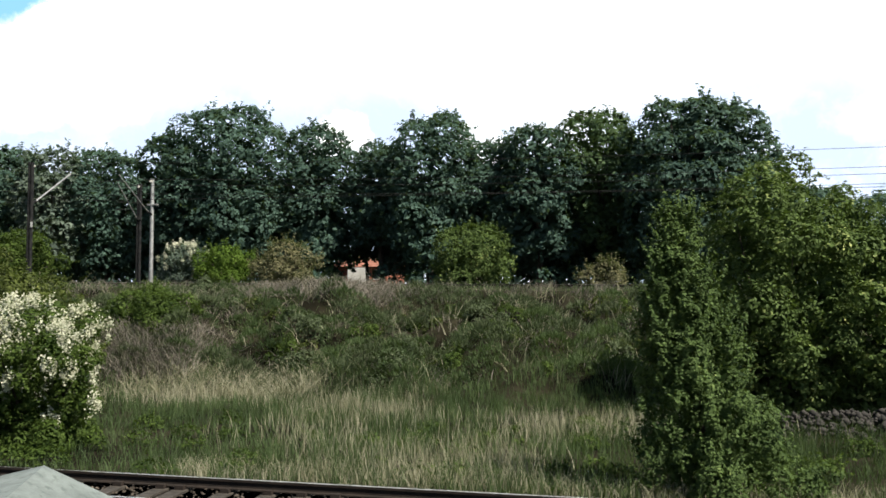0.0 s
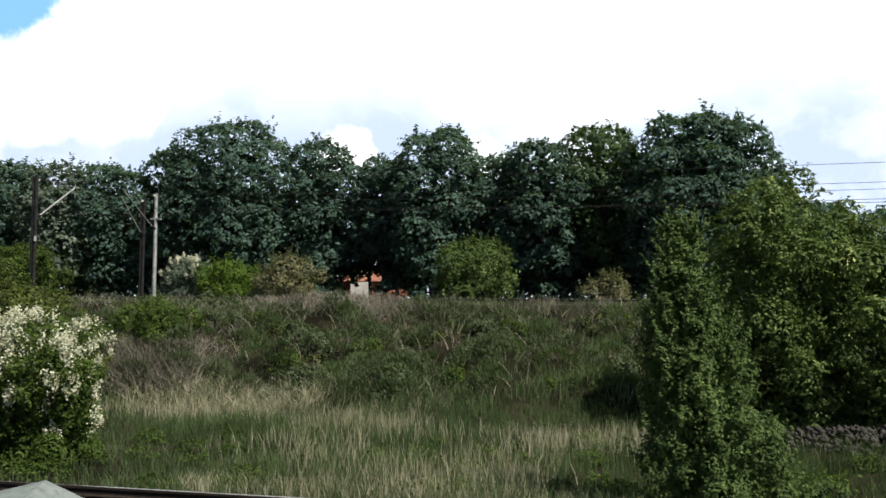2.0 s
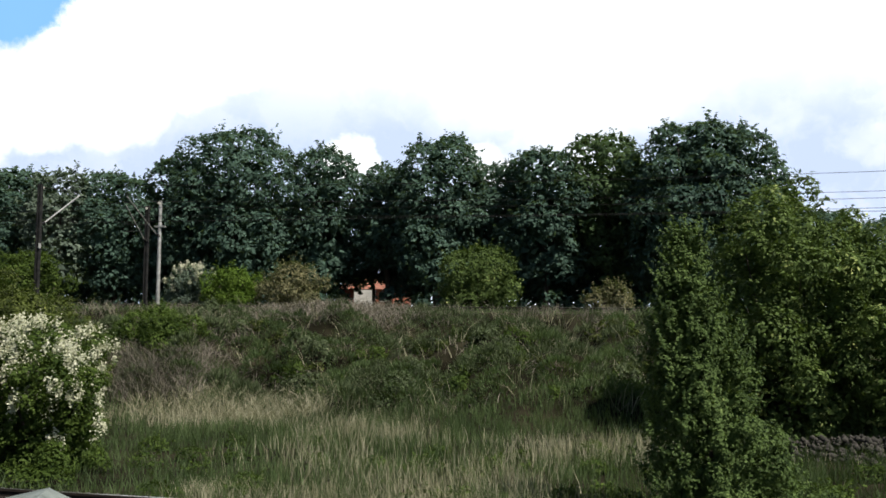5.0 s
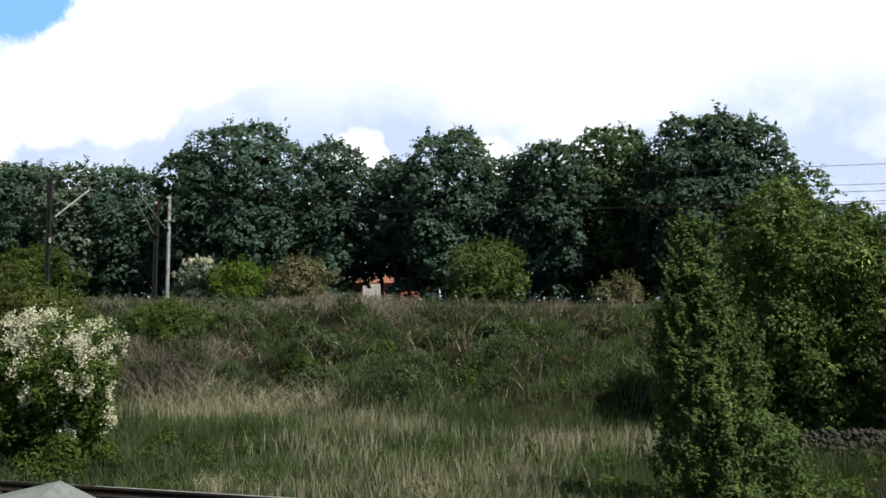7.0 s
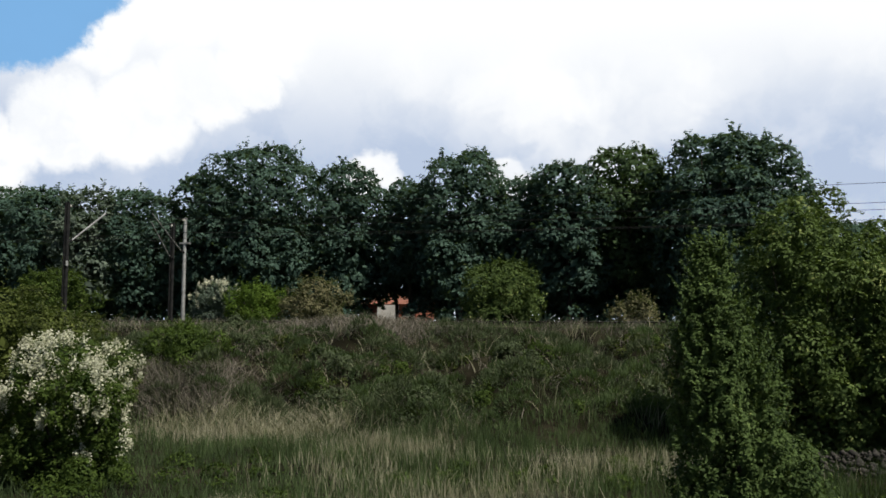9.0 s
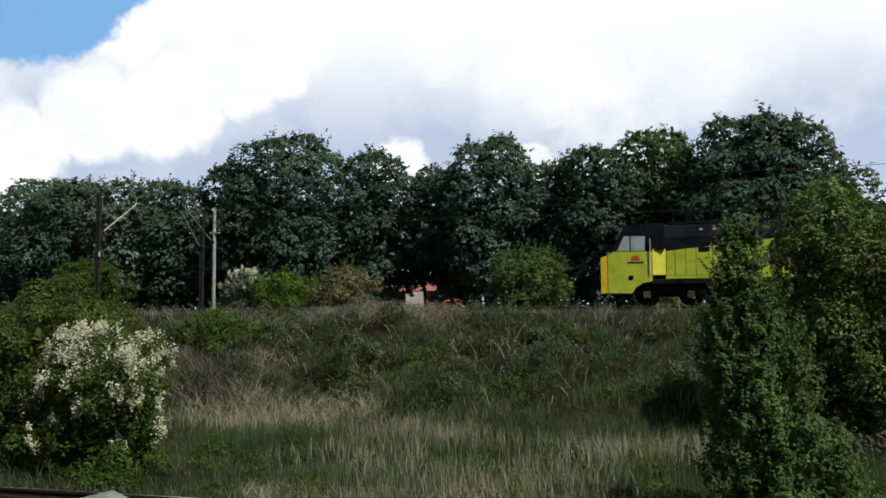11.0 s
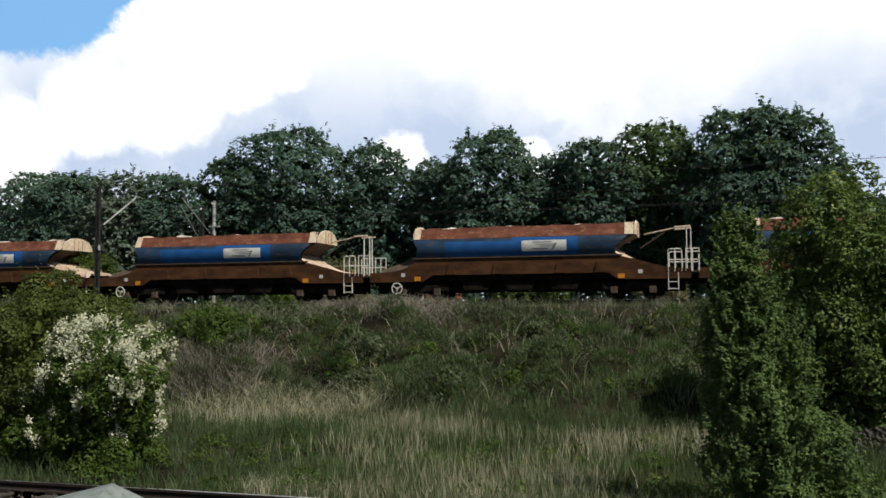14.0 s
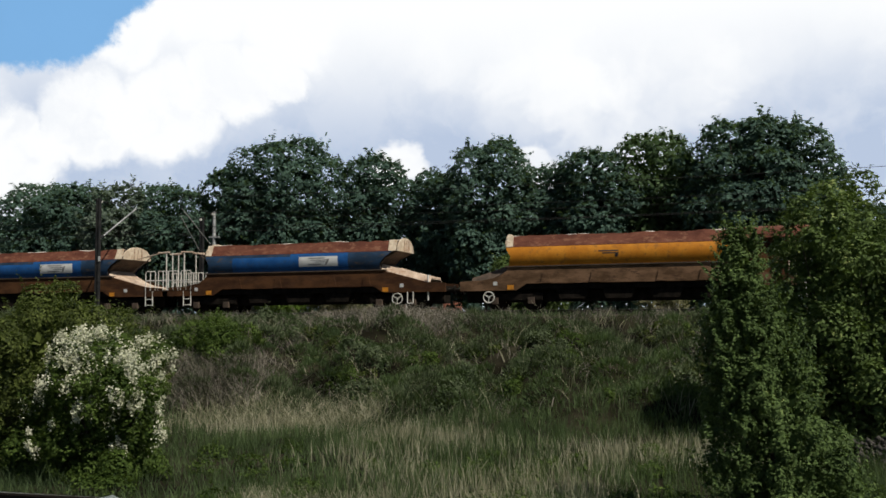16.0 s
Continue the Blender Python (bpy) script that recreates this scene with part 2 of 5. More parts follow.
def mass(rng, lumps, leaf, cover=1.2, slim=0.5, shoots=5, reach=0.45, lift=0.35, deep=0.72):
    """Leaves that clothe a heap of uneven clumps, with short shoots; what lies deep inside another clump is left out."""
    spots, ways = [], []
    for c, r in lumps:
        n = max(12, int(4 * math.pi * r[0] * r[2] * cover / (2 * leaf * leaf * slim)))
        d = unit(rng.normal(0, 1, (n, 3)))
        d[:, 2] = np.where(d[:, 2] < -0.7, -d[:, 2], d[:, 2])
        a, b = rng.normal(0, 2.2, 3), rng.normal(0, 4.5, 3)
        w = 1 + 0.17 * np.sin(d @ a + rng.uniform(0, 6)) + 0.11 * np.sin(d @ b + rng.uniform(0, 6))
        spots.append(c + d * (w * rng.uniform(0.80, 1.08, n))[:, None] * r)
        ways.append(unit(d / r) + np.array((0, 0, lift)))
        if shoots:
            sd = unit(rng.normal(0, 1, (shoots, 3)) + np.array((0, 0, 0.7)))
            u = np.linspace(0.75, 1.0, 11)[None, :, None] + reach * rng.uniform(0.4, 1.2, (shoots, 1, 1)) * np.linspace(0, 1, 11)[None, :, None]
            p = c + (sd[:, None, :] * u + rng.normal(0, 0.045, (shoots, 11, 3))) * r
            spots.append(p.reshape(-1, 3))
            ways.append(np.repeat(sd * 0.5 + np.array((0, 0, 0.6)), 11, 0))
    p, d = np.concatenate(spots), np.concatenate(ways)
    keep = np.ones(len(p), dtype=bool)
    for c, r in lumps:
        near = np.abs(p[:, 0] - c[0]) < r[0]
        q = (p[near] - c) / r
        keep[near] &= (q * q).sum(1) > deep
    return p[keep], d[keep]


def blades(name, rng, feet, height, width, lean, mat, parent=None, label=""):
    """Bent grass blades: a quad and a tip each."""
    k = len(feet)
    h = (height * rng.uniform(0.55, 1.35, k))[:, None]
    turn = rng.uniform(0, 2 * math.pi, k)
    side = np.stack([np.cos(turn), np.sin(turn), np.zeros(k)], 1) * width * rng.uniform(0.6, 1.4, k)[:, None]
    bend = rng.normal(0, lean, (k, 3)) * h
    bend[:, 2] = 0
    up = np.array((0, 0, 1.0))
    mid = feet + up * h * 0.55 + bend * 0.35
    tip = feet + up * h * 0.97 + bend
    v = np.stack([feet - side, feet + side, mid + side * 0.8, mid - side * 0.8, tip + side * 0.15, tip - side * 0.15], 1).reshape(-1, 3)
    b = np.arange(k)[:, None] * 6
    f = np.stack([b + (0, 1, 2, 3), b + (3, 2, 4, 5)], 1).reshape(-1, 4)
    return raw(name, v, f, mat, parent, label)


def quills(name, rng, feet, ways, length, width, mat, parent=None, label=""):
    """Tapering blades that stand out from a mound along the given ways and droop a little."""
    k = len(feet)
    h = (length * rng.uniform(0.5, 1.4, k))[:, None]
    way = unit(ways + rng.normal(0, 0.38, (k, 3)) + np.array((0, 0, 0.55)))
    side = unit(np.cross(way, rng.normal(0, 1, (k, 3)))) * width * rng.uniform(0.6, 1.4, k)[:, None]
    tip = feet + way * h - np.array((0, 0, 0.18)) * h
    v = np.stack([feet - side, feet + side, tip + side * 0.2, tip - side * 0.2], 1).reshape(-1, 3)
    return raw(name, v, np.arange(4 * k).reshape(k, 4), mat, parent, label)


# ---- ground ----
def step(a, b, v):
    k = np.clip((v - a) / (b - a), 0, 1)
    return k * k * (3 - 2 * k)


WAVES = [(0.9, 0.35, 0.3, 0.10), (0.31, -0.22, 1.7, 0.16), (1.7, 1.1, 0.9, 0.06), (-0.6, 1.5, 2.2, 0.07), (2.9, -2.1, 0.4, 0.035)]


def ground_height(x, y):
    """Field, bank, railway shelf and the land behind, with a mound under the viewer."""
    x, y = np.asarray(x, float), np.asarray(y, float)
    z = 0.35 + 2.1 * (1 - step(4.5, 8.5, y)) + 0.2 * step(10.5, 11.3, y) * (1 - step(14.4, 15.4, y))
    foot = 28.3 + 0.06 * x + 0.8 * np.sin(x * 0.21)
    z = z + 3.46 * np.clip((y - foot) / (39.2 - foot), 0, 1) ** 0.85 * (y > foot) + 0.2 * step(41, 50, y)
    rough = sum(a * np.sin(p * x + q * y + c) for p, q, c, a in WAVES)
    bank = step(26, 30, y) * (1 - step(35.5, 39.0, y))
    return z + rough * (0.25 * step(15, 17, y) * (1 - step(38, 40, y)) + 2.3 * bank)


def build_ground():
    xs = np.concatenate([[-2500, -600, -200, -90], np.arange(-60, 40.1, 0.5), [70, 150, 500, 2500]])
    ys = np.concatenate([[-600, -100, -20], np.arange(0, 26, 0.8), np.arange(26, 42, 0.4), np.arange(42, 70, 2.0), [90, 150, 400, 1200, 3500]])
    gx, gy = np.meshgrid(xs, ys)
    v = np.stack([gx.ravel(), gy.ravel(), ground_height(gx, gy).ravel()], 1)
    nx = len(xs)
    i = (np.arange(len(ys) - 1)[:, None] * nx + np.arange(nx - 1)).ravel()[:, None]
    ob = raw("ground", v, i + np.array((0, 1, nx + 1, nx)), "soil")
    tagged(ob, "rough grassy ground with a low railway bank", "ground", kind="structure")
    ob.data.polygons.foreach_set("use_smooth", np.ones(len(ob.data.polygons), dtype=bool))


build_ground()


def scatter(rng, count, x0, x1, y0, y1):
    x, y = rng.uniform(x0, x1, count), rng.uniform(y0, y1, count)
    return np.stack([x, y, ground_height(x, y) - 0.03], 1)


def patchy(rng, feet, scale, cut, seed):
    """Keep the feet where slow waves are high."""
    v = sum(np.sin(feet[:, 0] * scale * a + feet[:, 1] * scale * b + seed * c) for a, b, c in ((1, 0.4, 1), (-0.7, 1.3, 2), (1.9, -0.8, 3), (0.5, 2.3, 5)))
    return feet[v + rng.normal(0, 0.7, len(feet)) > cut]


def tufts(rng, count, each, x0, x1, y0, y1, spread):
    """Feet gathered in tufts."""
    c = scatter(rng, count, x0, x1, y0, y1)
    x = np.repeat(c[:, 0], each) + rng.normal(0, spread, count * each)
    y = np.repeat(c[:, 1], each) + rng.normal(0, spread, count * each)
    return np.stack([x, y, ground_height(x, y) - 0.03], 1)


def build_grass():
    rng = np.random.default_rng(5)
    f = scatter(rng, 40000, -24, 13, 14.4, 30.5)
    tagged(blades("field_grass", rng, f, 0.24, 0.009, 0.4, "grass"), "green meadow grass covering the field", "grass", kind="stuff")
    f = patchy(rng, tufts(rng, 3000, 20, -24, 13, 14.4, 30.5, 0.15), 0.5, -0.6, 7.0)
    tagged(blades("tall_grass", rng, f, 0.44, 0.006, 0.26, "grass"), "tall tufts of green grass", "grass", kind="stuff")
    f = patchy(rng, tufts(rng, 3600, 20, -20, 14, 15, 28.5, 0.18), 0.42, 0.75, 1.0)
    f = f[~((f[:, 0] < -5.0 - 0.4 * (f[:, 1] - 16) + rng.normal(0, 1.6, len(f))) & (f[:, 1] < 22 + rng.normal(0, 1.2, len(f))))]
    f = f[(f[:, 1] < 24.5) | (rng.uniform(0, 1, len(f)) < 0.4)]
    f = f[(f[:, 0] < -1.5) | (f[:, 1] > 20) | (rng.uniform(0, 1, len(f)) < 0.55)]
    f = f[(f[:, 0] < 3.5) | (f[:, 1] < 17) | (rng.uniform(0, 1, len(f)) < 0.12)]
    tagged(blades("dry_grass", rng, f, 0.46, 0.0066, 0.22, "straw"), "dry straw-coloured grass stalks among the green", "grass", kind="stuff")
    f = tufts(rng, 520, 16, -8.5, 12, 14.5, 16.2, 0.18)
    tagged(blades("lineside_straw", rng, f, 0.32, 0.006, 0.40, "straw"), "dry stalks beside the track", "grass", kind="stuff")
    f = patchy(rng, tufts(rng, 700, 20, -42, 18, 27.3, 30.5, 0.16), 0.9, 0.0, 3.0)
    tagged(blades("bank_grass", rng, f, 0.46, 0.012, 0.42, "grass"), "coarse dark grass on the railway bank", "grass", kind="stuff")
    f = patchy(rng, tufts(rng, 1500, 14, -40, 20, 28.5, 40, 0.25), 0.9, 0.9, 4.0)
    tagged(blades("dead_stems", rng, f, 0.44, 0.013, 1.1, "dead_stem"), "grey litter of dead stalks on the railway bank", "weeds", kind="stuff")
    f = scatter(rng, 3500, -42, 18, 28.5, 37.8)
    tagged(blades("bank_sward", rng, f, 0.24, 0.012, 0.6, "grass"), "low green growth between the weeds on the bank", "grass", kind="stuff")
    f = tufts(rng, 1300, 14, -60, 25, 37.2, 41.0, 0.25)
    tagged(blades("crest_grass", rng, f, 0.30, 0.011, 0.45, "grass"), "grass along the top of the bank", "grass", kind="stuff")
    f = patchy(rng, tufts(rng, 1300, 14, -50, 22, 37.4, 41.2, 0.2), 0.9, 0.9, 2.0)
    tagged(blades("crest_straw", rng, f, 0.40, 0.009, 0.4, "dead_stem"), "dry stalks along the top of the bank", "grass", kind="stuff")
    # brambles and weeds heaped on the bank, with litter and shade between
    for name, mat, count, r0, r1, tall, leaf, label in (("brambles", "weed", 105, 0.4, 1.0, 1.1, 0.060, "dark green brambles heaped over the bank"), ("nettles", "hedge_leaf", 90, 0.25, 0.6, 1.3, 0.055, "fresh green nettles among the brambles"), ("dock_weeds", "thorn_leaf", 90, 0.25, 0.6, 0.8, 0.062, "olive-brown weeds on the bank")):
        heap = []
        for _ in range(count):
            x, y = rng.uniform(-38, 16), rng.uniform(28.4, 36.8)
            if math.sin(x * 0.55 + 1.3 * math.sin(y * 0.5)) + 0.7 * math.sin(y * 0.9 + x * 0.2) < -0.75:
                continue
            r = rng.uniform(r0, r1)
            for _ in range(3):
                o = rng.normal(0, r * 0.5, 2)
                q = r * rng.uniform(0.3, 0.7)
                heap.append((np.array((x + o[0], y + o[1], float(ground_height(x + o[0], y + o[1])) + q * 0.15)), np.array((q, q * 0.9, q * tall * rng.uniform(0.7, 1.3)))))
        p, d = mass(rng, heap, leaf, 0.78, 0.45, shoots=4, reach=0.8)
        keep = p[:, 2] > ground_height(p[:, 0], p[:, 1])
        ob = leaves(name, rng, p[keep], d[keep], leaf, mat, slim=0.45, spread=0.42)
        tagged(ob, label, "weeds", kind="stuff")
    # feathery tussocks set apart, with deep shade between them
    seats = []
    for _ in range(6000):
        x, y = rng.uniform(-38, 16), rng.uniform(28.8, 38.4)
        if y > 36.2 and (y > 37.6 or -18 < x < -9):
            continue
        if math.sin(x * 0.5 + 1.5 * math.sin(y * 0.6)) + 0.8 * math.sin(y * 1.1 + x * 0.25) < -1.05:
            continue
        if all((x - a) ** 2 + (y - b) ** 2 > 1.15 for a, b in seats):
            seats.append((x, y))
    heaps = {"tussocks": [], "green_tussocks": []}
    for x, y in seats:
        r, kind = rng.uniform(0.45, 0.85), "tussocks" if rng.uniform() < 0.6 else "green_tussocks"
        for _ in range(3):
            o, q = rng.normal(0, r * 0.4, 2), r * rng.uniform(0.45, 0.75)
            heaps[kind].append((np.array((x + o[0], y + o[1], float(ground_height(x + o[0], y + o[1])) + q * 0.25)), np.array((q * 1.2, q * 0.85, q * rng.uniform(0.7, 1.15)))))
    for name, mat, label in (("tussocks", "weed", "feathery grey-green tussocks on the railway bank"), ("green_tussocks", "grass", "fresh green tussocks of coarse grass on the railway bank")):
        p, d = mass(rng, heaps[name], 0.10, 1.7, 0.5, shoots=0, deep=0.68)
        keep = p[:, 2] > ground_height(p[:, 0], p[:, 1]) - 0.02
        tagged(quills(name, rng, p[keep], d[keep], 0.20, 0.016, mat), label, "grass", kind="stuff")
    heap = []
    for _ in range(75):
        x, y, q = rng.uniform(-12, 9), rng.uniform(14.8, 22.5), rng.uniform(0.10, 0.30)
        heap.append((np.array((x, y, float(ground_height(x, y)) + 0.08)), np.array((q * 1.5, q, q * 0.9))))
    p, d = mass(rng, heap, 0.042, 0.6, shoots=8, reach=0.9)
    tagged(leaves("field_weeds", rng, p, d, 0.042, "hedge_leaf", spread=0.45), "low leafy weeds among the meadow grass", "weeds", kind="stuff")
    f = tufts(rng, 110, 26, -19.8, -15.4, 28.2, 30.6, 0.3)
    tagged(blades("dead_heap", rng, f, 0.62, 0.012, 0.85, "dead_stem"), "tangled heap of dead brown stalks", "weeds", kind="stuff")
    f = tufts(rng, 160, 26, -17.5, -9.5, 37.0, 40.4, 0.35)
    f[:, 2] += rng.uniform(0, 0.35, len(f)) * np.clip(1 - ((f[:, 0] + 13.5) / 4.2) ** 2, 0, 1)
    tagged(blades("crest_litter", rng, f, 0.34, 0.013, 1.2, "dead_stem"), "grey-brown heap of dead litter on the crest of the bank", "weeds", kind="stuff")
    f = tufts(rng, 90, 20, -16.5, -10.0, 26.0, 28.6, 0.35)
    tagged(blades("bent_grass", rng, f, 0.62, 0.009, 0.9, "straw"), "long pale grass bent over at the foot of the bank", "grass", kind="stuff")
    f = tufts(rng, 420, 5, -36, 15, 28, 39, 0.2)
    tagged(blades("pale_stalks", rng, f, 0.80, 0.010, 0.55, "straw"), "pale bent stalks on the bank", "weeds", kind="stuff")


build_grass()


# ---- trees and bushes ----
def build_tree(seed, x, y, height, radius, mat="tree_leaf", label="", low=0.03, lumps=110, size=0.23, cover=1.0, name="tree"):
    """A broad tree: tapered trunk, forked limbs, a crown of leafy clumps down to the undergrowth."""
    rng = np.random.default_rng(seed)
    z0 = float(ground_height(x, y))
    t = thing(name, label, "tree", "trees behind the railway", (x, y, z0 - 0.1))
    bm = bmesh.new()
    fork = height * rng.uniform(0.3, 0.4)
    tube(bm, (0, 0, 0), (rng.normal(0, 0.2), 0, fork), height * 0.022, height * 0.014, 9)
    part("trunk", bm, "bark", t)
    for k in range(5):
        a = k * 1.26 + rng.uniform(0, 0.8)
        bm = bmesh.new()
        reach = Vector((math.cos(a) * radius * 0.6, math.sin(a) * radius * 0.6, rng.uniform(0.55, 0.85) * height))
        elbow = Vector((0, 0, fork)).lerp(reach, 0.5) + Vector((0, 0, 0.06 * height))
        tube(bm, (0, 0, fork * 0.92), elbow, height * 0.011, height * 0.007, 6)
        tube(bm, elbow, reach, height * 0.007, height * 0.002, 6)
        part("limb", bm, "bark", t)
    # clumps from the undergrowth to the top, fullest above the middle
    cl = []
    for k in range(lumps):
        h = low + (0.92 - low) * ((k + rng.uniform(0, 1)) / lumps) ** 0.85
        wide = radius * (0.62 + 0.76 * h if h < 0.5 else 1 - max(0.0, (h - 0.5) / 0.5) ** 3.0)
        a, k2 = rng.uniform(0, 2 * math.pi), rng.uniform(0.2, 1.0) ** 0.6
        r = radius * rng.uniform(0.19, 0.35)
        cl.append((np.array((math.cos(a) * wide * k2, math.sin(a) * wide * k2 * 0.9, h * height)), np.array((r, r, r * 0.75))))
    p, d = mass(rng, cl, size * 0.5, cover, shoots=9, reach=0.75, lift=0.45)
    # upright shoots along the top
    high = p[p[:, 2] > height * 0.62]
    tips = high[rng.integers(len(high), size=90)]
    shoots = np.concatenate([tips + np.array((rng.normal(0, 0.12), 0, 1.0)) * rng.uniform(0, 0.34) + rng.normal(0, 0.08, tips.shape) for _ in range(9)])
    p, d = np.concatenate([p, shoots]), np.concatenate([d, np.tile((0, -0.3, 0.5), (len(shoots), 1))])
    d = d + unit(p / np.array((radius, radius, height * 0.5)) - np.array((0, 0, 0.9))) * 0.35
    leaves("crown", rng, p, d, size * 0.5, mat, t, spread=0.5)
    k = 380
    turn, out = rng.uniform(0, 2 * math.pi, k), 0.70 * radius * np.sqrt(rng.uniform(0, 1, k))
    core = np.stack([np.cos(turn) * out, np.sin(turn) * out, rng.uniform(max(low, 0.06), 0.62, k) * height], 1)
    leaves("inner_leaves", rng, core, np.tile((0, -0.8, 0.5), (k, 1)), 0.30, mat, t)
    return t


def build_bush(seed, x, y, height, radius, mat, label, size=0.07, cover=1.1, lumps=22, name="bush", flowers=0, arcs=0, stretch=1.0, category="bush", depth=0.85, clump=0.42, waist=0.86):
    """A bush to the ground: stems, leafy clumps, sprays that break the outline, blossom where it flowers."""
    rng = np.random.default_rng(seed)
    z0 = float(ground_height(x, y))
    t = thing(name, label, category, "", (x, y, z0 - 0.05))
    for k in range(7):
        bm = bmesh.new()
        a = k * 0.9 + rng.uniform(0, 0.5)
        e = Vector((math.cos(a) * radius * 0.6, math.sin(a) * radius * 0.5, height * rng.uniform(0.5, 0.8)))
        tube(bm, (math.cos(a) * 0.12, math.sin(a) * 0.12, 0), e * 0.5 + Vector((0, 0, 0.1)), 0.05, 0.03, 6)
        tube(bm, e * 0.5 + Vector((0, 0, 0.1)), e, 0.03, 0.01, 6)
        part("stem", bm, "bark", t)
    cl = []
    for k in range(lumps):
        h = 0.02 + (0.90 + rng.uniform(-0.10, 0.06)) * ((k + rng.uniform(0, 1)) / lumps) ** 0.9
        a = rng.uniform(0, 2 * math.pi)
        wide = radius * (waist + (1.0 - waist) * h / 0.35 if h < 0.35 else math.sqrt(max(0.02, 1 - ((h - 0.35) / 0.65) ** 2.0)))
        wide *= 1 + 0.20 * math.sin(3 * a + seed + 4 * h) + 0.16 * math.sin(7 * h * height / radius + 2 * a + seed)
        k2, r = rng.uniform(0.1, 1.0) ** 0.45, radius * clump * rng.uniform(0.4, 1.2)
        cl.append((np.array((math.cos(a) * (wide - r * 0.6) * k2 * stretch, math.sin(a) * (wide - r * 0.6) * k2 * depth, h * height)), np.array((r, r, r * 0.85))))
    p, d = mass(rng, cl, size, cover, shoots=7, reach=0.6)
    keep = p[:, 2] > 0.03
    p, d = p[keep], d[keep]
    # sprays: short runs of leaves that leave the outline
    sp = []
    for _ in range(int(60 * radius)):
        k = rng.integers(len(p))
        if p[k, 2] < height * 0.3:
            continue
        way = unit((d[k] + rng.normal(0, 0.4, 3) + np.array((0, 0, 0.5)))[None])[0]
        run = rng.uniform(0, min(0.55, radius * 0.3) * rng.uniform(0.5, 1.3), 16)
        sp.append(p[k] + way * run[:, None] + rng.normal(0, 0.03, (16, 3)))
    # long arching shoots over the top
    for _ in range(arcs):
        a, q = rng.uniform(-1.0, 3.6), rng.uniform(0.1, 0.85) * radius
        foot = np.array((q * math.cos(a), rng.uniform(-0.5, 0.5) * radius, height * (0.90 - 0.22 * (q / radius) ** 2)))
        u = rng.uniform(0, 1, (60, 1)) ** 1.2
        reach, lift = rng.uniform(0.4, 1.0), rng.uniform(0.5, 0.95)
        sp.append(foot + np.concatenate([u * reach, u * 0, lift * (u * 1.6 - u ** 2 * 1.15)], 1) + rng.normal(0, 0.055, (60, 3)) * (1.3 - u))
    sp = np.concatenate(sp)
    p, d = np.concatenate([p, sp]), np.concatenate([d, np.tile((0, 0, 1.0), (len(sp), 1))])
    leaves("foliage", rng, p, d, size, mat, t, spread=0.40)
    k = int(90 * radius * height)
    turn, out = rng.uniform(0, 2 * math.pi, k), 0.66 * radius * np.sqrt(rng.uniform(0, 1, k))
    core = np.stack([np.cos(turn) * out * stretch, np.sin(turn) * out * depth, rng.uniform(0.03, 0.76, k) * height], 1)
    core[:, :2] *= np.where(core[:, 2] > 0.6 * height, 0.7, 1.0)[:, None]
    leaves("inner_leaves", rng, core, np.tile((0, -0.8, 0.5), (k, 1)), 0.13, mat, t)
    if flowers:
        spots = []
        for _ in range(flowers):
            k = rng.integers(len(p))
            if p[k, 2] < height * 0.2 or d[k, 1] > 0.3 or rng.uniform() > 0.25 + p[k, 2] / height:
                continue
            if 1.7 * (p[k, 2] / height - 0.62) + 0.9 * math.sin(p[k, 0] * 5 + p[k, 2] * 2 + seed) + 0.7 * math.sin(p[k, 2] * 6 - p[k, 0] * 3) < 0.15:
                continue
            s = rng.uniform(0.4, 1.2)
            spots.append(p[k] + d[k] * 0.08 + rng.normal(0, 1, (64, 3)) * np.array((0.055, 0.055, 0.10)) * s)
        f = np.concatenate(spots)
        leaves("blossom", rng, f, np.tile((0, -0.5, 0.8), (len(f), 1)), 0.024 if y < 30 else 0.045, "blossom", t, slim=0.8, label="clusters of small white flowers")
    return t


